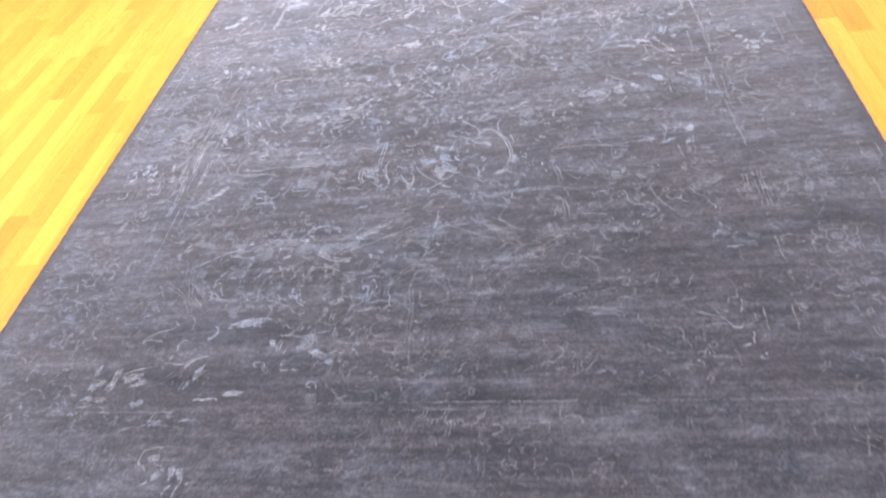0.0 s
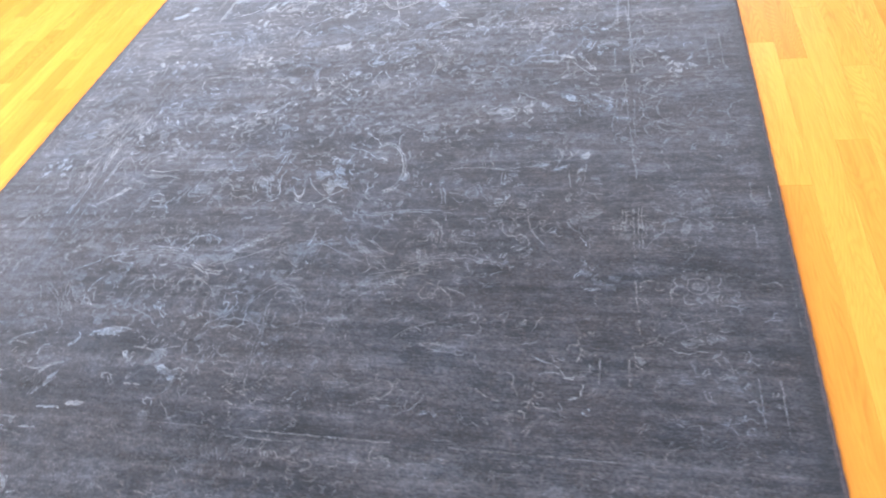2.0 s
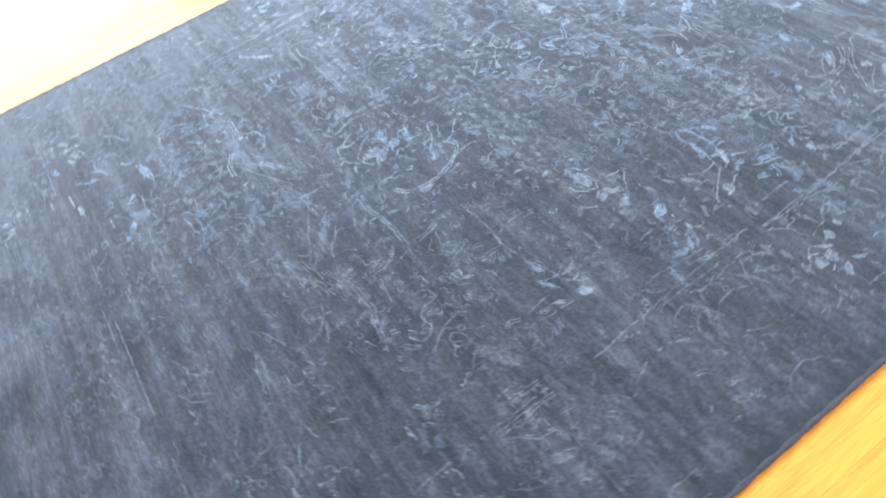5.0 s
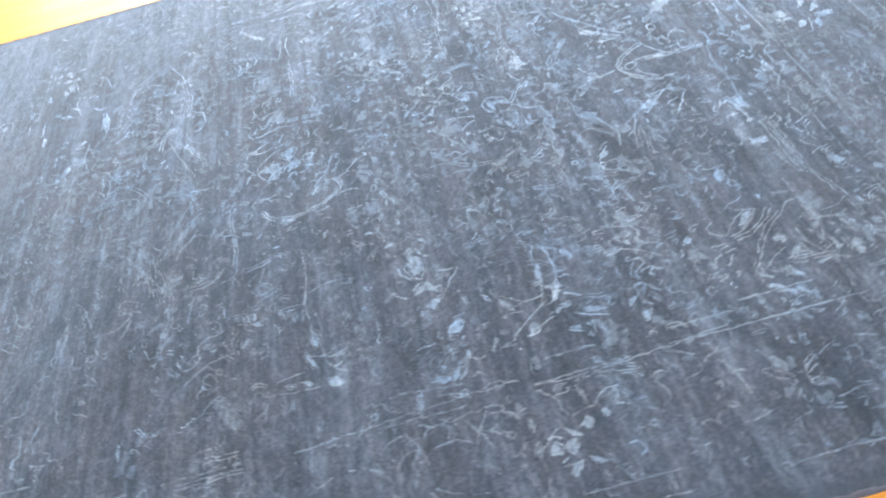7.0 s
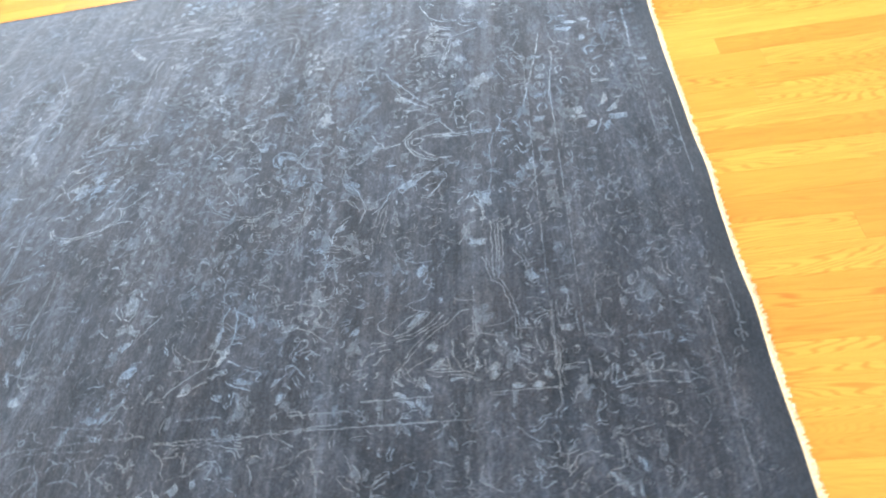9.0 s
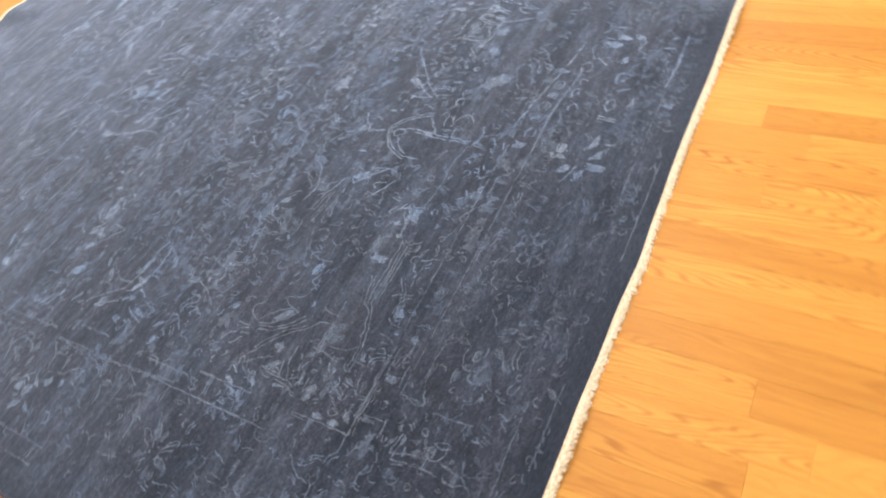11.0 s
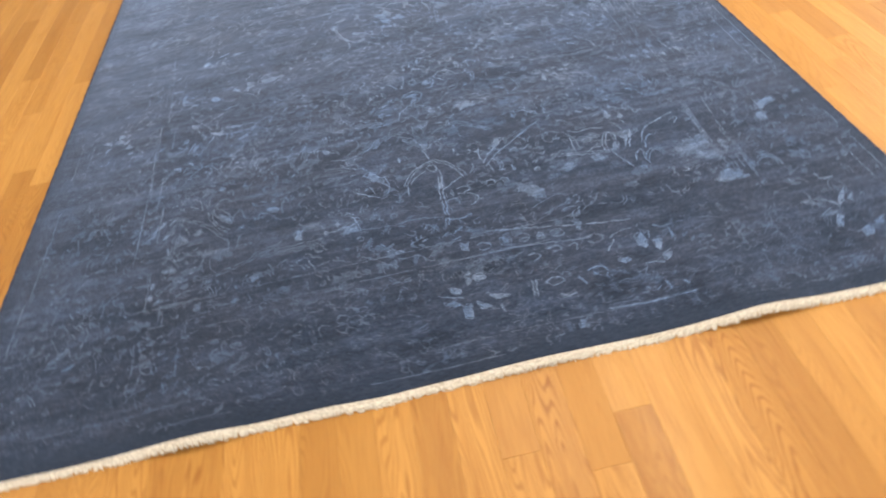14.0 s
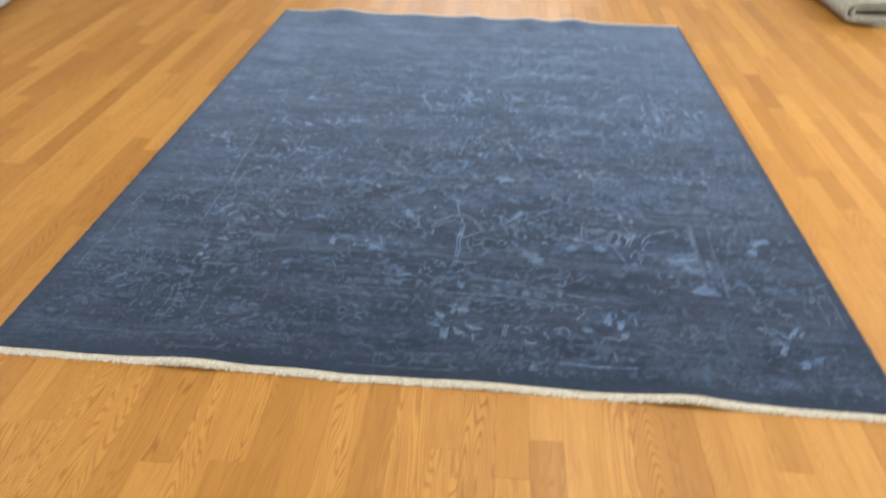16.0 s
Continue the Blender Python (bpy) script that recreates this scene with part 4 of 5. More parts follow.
def rim_stem(draw):
    draw(lines=(((902, -12), (916, 15), (903, 57)), ((918, 43), (944, 56), (976, 79), (994, 79)), ((945, -146), (921, -122), (916, -89)), ((978, -112), (960, -97), (949, -74)), ((910, -85), (950, -60), (987, -47)), ((969, -45), (955, -24), (953, 6)), ((956, 480), (952, 510), (929, 531), (907, 568)), ((931, 553), (968, 573), (1020, 581)), ((889, 481), (910, 516)), ((831, 489), (830, 522), (847, 531)), ((662, 203), (680, 223), (675, 261)), ((677, -238), (693, -191), (663, -174)),))


def side_guard(draw):
    draw(patches=(((883, -55), (843, -47), (847, -31), (883, -41)), ((814, -16), (798, 3), (814, 34), (831, 30), (825, -5)), ((858, 319), (853, 334), (873, 342), (875, 326)), ((706, 45), (684, 55), (683, 88), (705, 85), (714, 59)),),
         lines=(((882, 192), (880, 298), (881, 415)), ((831, 231), (830, 338)), ((888, -131), (887, -39), (889, 52)), ((823, -81), (840, 54)), ((879, 472), (872, 563)), ((786, -9), (761, -1)), ((788, 13), (756, 19)), ((849, -6), (856, 46), (873, 60)), ((836, -137), (831, -114), (855, -113), (864, -84)),))
    draw(lines=(((862, 90), (850, 114), (859, 144), (871, 121)), ((828, 78), (818, 92), (836, 102)), ((866, 334), (886, 342)), ((869, 380), (880, 396)),))


def side_glow(draw):
    draw(patches=(((-688, 904), (-737, 865), (-796, 858), (-810, 899), (-752, 936), (-697, 936)), ((-721, 946), (-798, 935), (-837, 956), (-776, 973)), ((-753, 1043), (-796, 1021), (-843, 1062), (-794, 1076), (-753, 1068)), ((-1004, 759), (-1057, 751), (-1069, 770), (-1022, 788)), ((-971, 821), (-1004, 810), (-998, 849), (-971, 845)), ((-227, 913), (-266, 904), (-302, 946), (-257, 968)), ((-365, 873), (-399, 847), (-427, 874), (-380, 898)), ((-556, 945), (-599, 922), (-610, 967), (-576, 977)),))


def side_burst(draw):
    draw(patches=(((-909, 1205), (-952, 1228), (-943, 1239), (-908, 1217)), ((-919, 1265), (-963, 1247), (-962, 1259), (-922, 1277)), ((-990, 1215), (-1023, 1189), (-1000, 1228), (-981, 1244)), ((-957, 1270), (-967, 1282), (-945, 1313), (-937, 1306)), ((-1011, 1224), (-1034, 1209), (-1017, 1236)), ((-982, 1334), (-1006, 1326), (-998, 1357), (-977, 1360)), ((-1018, 1316), (-1049, 1309), (-1042, 1330), (-1020, 1328)),),
         lines=(((-895, 1209), (-939, 1203), (-980, 1238)), ((-989, 1115), (-990, 1141), (-1025, 1139)), ((-914, 1112), (-924, 1139)),))


def side_stem(draw):
    draw(lines=(((-815, 1181), (-797, 1261), (-799, 1307), (-812, 1351), (-847, 1386)), ((-898, 986), (-924, 1011), (-937, 1055)), ((-969, 1032), (-995, 1021), (-1027, 1019), (-1013, 1052)), ((-971, 916), (-1003, 905), (-1016, 930), (-994, 949)), ((-777, 1331), (-809, 1340), (-786, 1379), (-836, 1385)), ((-208, 1264), (-238, 1251), (-259, 1276), (-228, 1294)), ((-287, 1279), (-298, 1308)), ((-330, 1267), (-360, 1260), (-356, 1298), (-342, 1285)), ((-230, 1337), (-271, 1326)), ((-421, 1379), (-448, 1362), (-455, 1383)), ((-479, 1350), (-477, 1385), (-500, 1388)), ((-583, 1367), (-619, 1350), (-624, 1371), (-596, 1373)),))
    draw(lines=(((-603, 1261), (-620, 1257), (-624, 1286), (-599, 1288)),))


def side_comb(draw):
    draw(twins=(((-807, 702), (-802, 811), (-796, 942), (-795, 986)),),
         lines=(((-853, 843), (-857, 951), (-857, 1071)), ((-800, 1008), (-794, 1062)), ((-825, 990), (-820, 1041)), ((-841, 982), (-837, 1034)), ((-857, 976), (-852, 1029)),))


def end_guard(draw):
    draw(lines=(((863, 164), (866, 39), (877, -143), (891, -313)),))
    draw(twins=(((853, -431), (849, -510)), ((892, -424), (891, -567)),),
         lines=(((865, 608), (892, 274), (883, 192)), ((822, -61), (830, -149)), ((882, -669), (886, -761)), ((887, -781), (889, -824)), ((923, -418), (952, -439), (1017, -460), (1159, -453)), ((1219, -656), (1223, -839)), ((1169, -330), (1168, -415), (1214, -407), (1213, -340)), ((1161, -481), (1164, -556)), ((1214, 43), (1143, 1), (1154, -84), (1219, -96)),))


def end_blossom(draw):
    draw(patches=(((973, -837), (1009, -822), (1022, -838), (987, -853)), ((1025, -824), (1039, -809), (1052, -824), (1035, -840)), ((1081, -708), (1102, -703), (1098, -721)), ((609, -818), (633, -791), (635, -819)), ((140, -807), (188, -805), (178, -832)), ((-250, -995), (-228, -976), (-177, -994), (-197, -1015)), ((-498, -890), (-443, -869), (-386, -876), (-440, -896)), ((6, -615), (0, -555), (55, -556), (50, -597), (33, -630)),),
         lines=(((939, -827), (963, -808), (1003, -786), (1045, -775)), ((949, -856), (973, -868), (1025, -857)), ((1062, -732), (1105, -735), (1128, -755)),))
    draw(lines=(((1157, -670), (1183, -658), (1199, -674)),))


def end_band(draw):
    draw(twins=(((-554, -632), (-427, -598), (-294, -640)),),
         lines=(((-155, -863), (-129, -821), (-45, -839), (0, -855), (2, -803)), ((60, -842), (136, -858), (200, -859), (129, -818), (213, -808)), ((183, -781), (214, -732), (276, -693), (355, -659)), ((325, -862), (355, -832), (419, -810)), ((503, -806), (533, -814), (531, -844), (490, -846)), ((649, -823), (669, -783)), ((630, -863), (666, -854)), ((-263, -655), (-200, -602), (-118, -545)), ((-236, -650), (-153, -614), (-50, -564)),))


def arch(draw):
    draw(patches=(((21, 601), (-2, 600), (-26, 628), (-1, 647)), ((-262, 916), (-295, 943), (-294, 982), (-259, 963)), ((280, 921), (230, 922), (227, 953), (272, 953)),),
         twins=(((-13, 708), (27, 720), (65, 760), (84, 804)), ((-13, 708), (-57, 741), (-86, 787), (-92, 815)), ((-21, 790), (-13, 871), (-14, 934), (-7, 1007)),),
         lines=(((8, 736), (-11, 725), (-28, 749), (-9, 768), (8, 736)), ((66, 802), (40, 769), (10, 753)), ((-27, 757), (-35, 803), (-17, 848)), ((-19, 865), (-44, 840), (-86, 813)), ((-61, 863), (-89, 856), (-106, 873), (-78, 885)),))
    draw(lines=(((-62, 887), (-102, 893), (-121, 923), (-91, 945)), ((-22, 906), (-59, 902)), ((201, 712), (176, 730), (142, 767), (124, 799)), ((178, 702), (149, 739), (128, 738)), ((234, 778), (199, 806), (159, 828)), ((72, 808), (73, 850)), ((-14, 980), (-51, 992), (-84, 980)), ((-23, 1041), (-49, 1028)), ((-13, 1066), (-38, 1060)), ((54, 1001), (41, 984), (25, 1004)), ((33, 567), (10, 605)), ((-21, 626), (-65, 604)), ((5, 645), (-10, 697)),))


def arch_sprig(draw):
    draw(patches=(((240, 1101), (217, 1102), (214, 1122), (237, 1119)),),
         lines=(((202, 953), (133, 961), (72, 951), (-6, 970)), ((351, 927), (281, 935), (219, 918)), ((-246, 1012), (-292, 989), (-337, 973), (-360, 997), (-331, 1025)), ((-265, 1048), (-311, 1026), (-351, 1025)), ((-369, 1061), (-416, 1039), (-432, 1006)), ((-402, 1019), (-421, 995)), ((200, 1074), (169, 1103), (144, 1124)), ((140, 1093), (111, 1095), (73, 1093), (68, 1122)), ((171, 1116), (141, 1105)), ((259, 1159), (224, 1182)), ((159, 1284), (129, 1287), (106, 1305)),))


def near_guard(draw):
    draw(patches=(((-137, 1094), (-165, 1098), (-159, 1129), (-134, 1126)), ((-231, 1101), (-251, 1104), (-247, 1130), (-228, 1129)), ((-339, 1098), (-354, 1099), (-347, 1132), (-335, 1128)), ((-29, 1085), (-53, 1085), (-50, 1121), (-31, 1120)),),
         lines=(((-106, 1061), (-217, 1082), (-361, 1115), (-478, 1133)), ((-127, 1136), (-236, 1151), (-308, 1160), (-363, 1165)), ((-173, 1103), (-194, 1096), (-214, 1110), (-203, 1133), (-178, 1121)), ((-184, 1114), (-207, 1117)), ((-266, 1113), (-287, 1105), (-305, 1125), (-286, 1140), (-266, 1127)), ((-72, 1106), (-93, 1098), (-112, 1118), (-90, 1132), (-74, 1120)),))


def near_row(draw):
    draw(patches=(((-249, 1413), (-266, 1413), (-262, 1438), (-245, 1438)),),
         twins=(((-176, 1266), (-171, 1318)),),
         lines=(((-190, 1182), (-210, 1176), (-224, 1193), (-198, 1204)), ((-244, 1173), (-269, 1164), (-282, 1185), (-253, 1189)), ((-298, 1177), (-319, 1171), (-315, 1196)), ((-350, 1161), (-376, 1155), (-393, 1174), (-367, 1193), (-348, 1176)), ((-403, 1184), (-428, 1165), (-467, 1164)), ((-207, 1282), (-235, 1266), (-260, 1286), (-229, 1300), (-207, 1282)), ((-286, 1287), (-303, 1316)), ((-317, 1273), (-347, 1264), (-366, 1288), (-350, 1307), (-328, 1282)), ((-233, 1342), (-270, 1336)), ((-230, 1324), (-251, 1342)),))
    draw(lines=(((-430, 1361), (-443, 1382), (-461, 1370)), ((-479, 1358), (-483, 1388)), ((-517, 1370), (-528, 1384)), ((-325, 1403), (-399, 1408), (-534, 1409)),))


def mid_star(draw):
    draw(patches=(((-17, 1193), (-34, 1179), (-35, 1217), (-22, 1238)), ((-37, 1205), (-70, 1203), (-70, 1222), (-45, 1233)), ((26, 1229), (-2, 1244), (-3, 1262), (25, 1248)), ((48, 1276), (13, 1275), (3, 1295), (38, 1291)), ((3, 1295), (-19, 1296), (-13, 1345), (3, 1335)), ((-32, 1294), (-58, 1313), (-68, 1328), (-40, 1319)), ((-59, 1273), (-91, 1288), (-110, 1300), (-70, 1299)),),
         lines=(((57, 1250), (28, 1264), (-5, 1274)), ((-74, 1283), (-115, 1296)), ((-83, 1320), (-94, 1346)),))


def near_bunch(draw):
    draw(patches=(((-824, -1079), (-816, -1052), (-780, -1054), (-787, -1064), (-806, -1085)), ((-775, -1090), (-768, -1050), (-767, -1008), (-752, -1022), (-752, -1076)), ((-747, -1049), (-713, -1034), (-673, -1030), (-691, -1047), (-725, -1062)), ((-724, -1075), (-693, -1057), (-664, -1046), (-685, -1071)), ((-825, -1038), (-825, -1003), (-811, -1002), (-811, -1038)), ((-692, -1119), (-659, -1105), (-655, -1118), (-675, -1131)), ((-256, -983), (-227, -982), (-234, -991)), ((-216, -1009), (-199, -1002), (-189, -1011), (-207, -1017)), ((-367, -948), (-355, -944), (-352, -962), (-363, -961)), ((-443, -1094), (-406, -1090), (-417, -1101)),))
    draw(patches=(((-593, -783), (-576, -787), (-561, -803), (-587, -803)),))


def near_bunch_lines(draw):
    draw(lines=(((-739, -1039), (-707, -1020), (-675, -1019)), ((-730, -938), (-706, -930), (-673, -937)), ((-732, -942), (-719, -919), (-671, -899), (-654, -895)), ((-499, -889), (-463, -880), (-424, -872), (-388, -875)), ((-501, -900), (-445, -891), (-410, -898)), ((-633, -994), (-621, -969), (-621, -940), (-602, -935)), ((-622, -1008), (-586, -1010), (-559, -995), (-540, -984)), ((-546, -934), (-526, -915), (-529, -900)), ((-323, -1032), (-277, -1034)), ((-541, -1165), (-496, -1165)), ((-623, -1169), (-585, -1167)), ((-585, -807), (-595, -762), (-552, -807)), ((-525, -1113), (-498, -1109), (-465, -1109)),))


# ornament, and the quarters that it stands in: mirror signs, whether its colour is kept, and a shift
PLACES = [
    (arch, ((1, 1, True), (1, -1, False))), (arch_leaf, ((1, 1, True), (-1, -1, False))), (arch_leaf_other, ((1, 1, True),)),
    (quarter_leaf, ((1, 1, True), (1, -1, False))), (quarter_scroll, ((1, 1, True),)), (yleaf, ((1, 1, False), (1, -1, False), (-1, -1, False))),
    (upper_bell, ((1, 1, True),)), (corner_leaf, ((1, 1, "patches"), (-1, -1, False))),
    (corner_bars, ((1, 1, "patches"),)), (swell, ((1, 1, True), (-1, 1, False), (-1, -1, False))),
    (blot, ((1, 1, True), (-1, 1, False))), (blot_side, ((1, 1, False), (-1, 1, False), (1, -1, False), (-1, -1, False))),
]
PLACES += [
    (lotus, ((1, 1, False), (-1, -1, True))), (mid_star, ((1, 1, True), (1, -1, False))),
    (low_bell, ((1, 1, True),)), (low_arc, ((1, 1, True), (1, -1, False), (-1, -1, False))), (low_arc_left, ((1, 1, True),)),
    (low_stem, ((1, 1, False), (1, -1, False), (-1, -1, False))), (side_leaf, ((1, 1, True),)), (side_blot, ((1, 1, "patches"),)),
    (side_lotus, ((1, 1, True),)), (low_swell, ((1, 1, "patches"),)), (side_star, ((1, 1, True), (-1, 1, False), (-1, -1, True))),
    (rim_bud, ((1, 1, False), (-1, 1, False), (1, -1, False), (-1, -1, False))), (rim_box, ((1, 1, False), (-1, 1, "patches"), (-1, -1, False))),
]
PLACES += [
    (rim_blossom, ((1, 1, False), (-1, -1, False), (-1, 1, False))), (rim_stem, ((1, 1, False), (1, -1, False), (-1, 1, False))), (side_guard, ((1, 1, "patches"), (-1, -1, False))),
    (side_glow, ((1, 1, "patches"),)), (side_burst, ((1, 1, True),)), (side_stem, ((1, 1, False), (-1, 1, False), (1, -1, False))), (side_comb, ((1, 1, False),)),
    (arch_sprig, ((1, 1, False), (-1, -1, False))), (near_guard, ((1, 1, True),)), (near_row, ((1, 1, True), (-1, -1, False))),
    (near_bunch, ((1, 1, True),)), (near_bunch_lines, ((1, 1, True), (-1, 1, False))), (end_guard, ((1, 1, False),)), (end_blossom, ((1, 1, False), (-1, 1, False))), (end_band, ((1, 1, False), (-1, 1, False))),
]
for ornament, copies in PLACES:
    for sx, sy, fresh in copies:
        ornament(drawer(sx, sy, fresh))
# ground that the ornaments cover, as distances from the middle lines: place and reach
taken = [(0.0, 0.33, 0.07), (0.0, 0.77, 0.11), (0.22, 0.60, 0.09), (0.66, 0.76, 0.12), (0.55, 0.93, 0.12), (0.43, 0.94, 0.08), (0.66, 0.30, 0.09), (0.54, 0.03, 0.08),
         (0.0, 1.28, 0.08), (0.52, 1.28, 0.06), (0.40, 0.42, 0.05), (0.20, 0.25, 0.05), (0.99, 0.23, 0.07)]

# guard stripes: pairs of thin lines with blocks and ringed buds by turns between them
GUARDS = [(0.803, 0.864, 1.074, 1.143), (1.118, 1.160, 1.404, 1.455)]
STEP = 0.0485


def kept(x, y):
    """How well the design has kept there, from 0 to 1: it wore away in bands along the rows of knots."""
    v = 0.5 + 0.55 * noise.noise((x * 1.1 + 3.0, y * 4.2, 1.5)) + 0.35 * noise.noise((x * 3.3, y * 9.0, 7.5))
    v += 0.12 * smooth((x + 0.4) * 1.5) * smooth((y - 2.3) * 1.6) * smooth((0.9 - x) * 9) * smooth((3.32 - y) * 9) - 0.12 * smooth((x + 0.1) * 1.6) * smooth((2.2 - y) * 1.6)
    if abs(x - MID_X) > 0.87 or abs(y - MID_Y) > 1.15:
        v -= 0.08 + 0.13 * smooth((x + 0.1) * 3)
    return min(1.0, max(0.0, v))


def guard_piece(m, x, y, k, along_x, half):
    """A worn block or a scrap of leafwork between the lines of a guard stripe."""
    u = (lambda a, b: (x + a, y + b)) if along_x else (lambda a, b: (x + b, y + a))
    wide = 0.006 + 0.006 * noise.noise((x * 31, y * 31, 2.0))
    if k % 2 == 0:
        m.fill([u(-wide, -half * 0.5), u(wide * 1.2, -half * 0.6), u(wide * 0.6, half * 0.1), u(wide, half * 0.6), u(-wide * 1.3, half * 0.5)], 0.008)
        m.stroke([u(-wide - 0.004, half * 0.7), u(-wide - 0.003, -half * 0.5)], 0.0030, 0.005, 0.0)
    else:
        leafwork(m, x, y, half * 0.6, k * 1.7, 8)
        leafwork(m, *u(0.006, half * 0.3), half * 0.4, k * 2.9, 2)


for level, (inner_x, outer_x, inner_y, outer_y) in enumerate(GUARDS):
    for way, near, far, reach in (("y", inner_x, outer_x, inner_y), ("x", inner_y, outer_y, inner_x)):
        for sign in (1, -1):
            name = f"guard_stripe_{level}{way}{sign + 1}"
            place = lambda across, along: (MID_X + sign * across, MID_Y + along) if way == "y" else (MID_X + along, MID_Y + sign * across)
            for across in (near, far):
                for start in np.arange(-reach, reach, 0.06):
                    x, y = place(across, start + 0.03)
                    worn = kept(x * 1.3 + 2 * level, y)
                    if worn < 0.50 or way == "y" and sign > 0 and level == 0 and y > 1.7:
                        continue
                    m = Motif()
                    m.stroke([place(across, start), place(across, min(start + 0.066, reach))], 0.0040, 0.0025, -0.2)
                    m.done(name, worn > 0.8 and level == 0)
            for k in range(int(2 * reach / STEP)):
                x, y = place((near + far) / 2, -reach + STEP * (k + 0.5))
                worn = kept(x + 0.7 * level, y)
                if worn < 0.52 or way == "x" and sign > 0 and level == 0 and -0.42 < x < 0.0:
                    continue
                m = Motif()
                guard_piece(m, x, y, k, way == "x", (far - near) * 0.55)
                m.done(name, worn > 0.8 and level == 0)

# stretches of the guards that have kept their colour: along x or y, its place, from, to
KEPT = [("y", 0.820, 2.636, 2.776), ("y", 0.858, 2.655, 3.046), ("y", 0.800, 2.80, 2.96), ("y", -0.818, 2.86, 3.12), ("y", -0.880, 2.95, 3.19), ("y", 0.862, 1.55, 1.72),
        ("x", 1.022, -0.20, 0.36), ("x", 1.022, 0.48, 0.86), ("x", 3.225, 0.58, 0.84), ("y", 0.80, 3.08, 3.22), ("y", 1.140, 2.74, 3.07), ("y", 1.150, 3.1, 3.30), ("x", 3.555, -0.50, 0.09), ("x", 3.612, -0.08, 0.23),
        ("y", -0.876, 1.78, 2.02), ("y", -0.840, 1.40, 1.72), ("y", -0.815, 1.62, 1.90)]
for way, place, start, stop in KEPT:
    m = Motif()
    m.stroke([(place, start), (place, stop)] if way == "y" else [(start, place), (stop, place)], 0.0046, 0.0025, -0.3)
    m.done("border_design")
for k, y in enumerate((1.656, 1.775, 1.894, 2.0, 2.108, 2.19, 2.76, 2.80, 2.85, 2.90, 2.95, 3.0)):
    m = Motif()
    guard_piece(m, 0.832, y, k, False, 0.033)
    m.done("border_design", k in (4, 5))

# main border: blossoms joined by a winding stem
for sx in (1, -1):
    m = Motif()
    pts = [(sx * 0.995 + 0.055 * math.sin(b * 12.5 + 1), MID_Y + b) for b in np.linspace(-1.2, 1.2, 120)]
    m.stroke(pts, 0.0040, 0.005, 0.34)
    m.done("border_design")
    for n, b in enumerate((-1.17, -0.93, -0.68, -0.45, 0.0, 0.45, 0.68, 0.88, 1.17)):
        if n in (0, 8) or sx > 0 and n in (4, 5):
            continue
        m = Motif()
        if n % 3 == 1:
            star_flower(m, sx * 0.99, MID_Y + b, 0.052, 9, n)
        elif n % 3 == 0:
            star_flower(m, sx * 1.0, MID_Y + b, 0.070, 14, n)
        else:
            rosette(m, sx * 1.0, MID_Y + b, 0.05, 8)
        m.done("border_design")
        taken.append((0.99, abs(b), 0.055))
for sy in (1, -1):
    m = Motif()
    pts = [(a, MID_Y + sy * (1.262 + 0.055 * math.sin(a * 12.5 + 0.6))) for a in np.linspace(-1.0, 1.0, 100)]
    m.stroke(pts, 0.0040, 0.005, 0.34)
    m.done("border_design")
    for n, a in enumerate((-0.97, -0.74, -0.27, 0.25, 0.75, 0.99)):
        m = Motif()
        if n in (0, 5):
            continue
        if n % 2:
            rosette(m, a, MID_Y + sy * 1.27, 0.042, 7)
        else:
            star_flower(m, a, MID_Y + sy * 1.25, 0.050, 8, n)
        m.done("border_design")
        taken.append((abs(a), 1.265, 0.05))

# bunches of blossom that have kept their light colour: middle and reach
BUNCHES = [(-0.86, 1.02, 0.06), (-0.58, 1.10, 0.05), (-0.87, 2.51, 0.08), (-0.57, 2.51, 0.06), 
           (0.79, 2.91, 0.05), (-0.93, 1.90, 0.07), (-0.19, 2.57, 0.05), 
           (-0.33, 2.22, 0.06), (-0.50, 2.52, 0.05), (-0.30, 2.50, 0.05), (0.05, 2.50, 0.05), (-0.62, 2.80, 0.05), (0.77, 2.19, 0.05), (0.99, 3.33, 0.05), (0.62, 2.44, 0.05), (-0.62, 2.0, 0.06)]
for number, (x, y, reach) in enumerate(BUNCHES):
    m = Motif()
    count = int(reach * 150)
    for k in range(count):
        a = k * 2.4
        r = reach * (0.12 + 0.88 * ((k + 1) / count) ** 0.6)
        leafwork(m, x + r * 1.15 * math.cos(a), y + r * 0.7 * math.sin(a), 0.022, a * 1.3 + number, (9, 8, 7, 9, 4, 8)[k % 6])
    m.done("field_design", "patches")

# small leafwork over the ground, mirrored about the middle lines
rng = random.Random(42)
spots, cells, gap_min = [], {}, 0.0225
for attempt in range(26000):
    a, b = rng.uniform(0.0, 1.17), rng.uniform(0.0, 1.46)
    if 0.79 < a < 0.875 and b < 1.1 or 1.068 < b < 1.150 and a < 0.83 or (a > 1.11 or b > 1.395) and rng.random() < 0.9:
        continue
    key = (int(a / gap_min), int(b / gap_min))
    if any(math.hypot(a - p, b - q) < gap_min for i in (-1, 0, 1) for j in (-1, 0, 1) for p, q in cells.get((key[0] + i, key[1] + j), ())):
        continue
    cells.setdefault(key, []).append((a, b))
    spots.append((a, b))
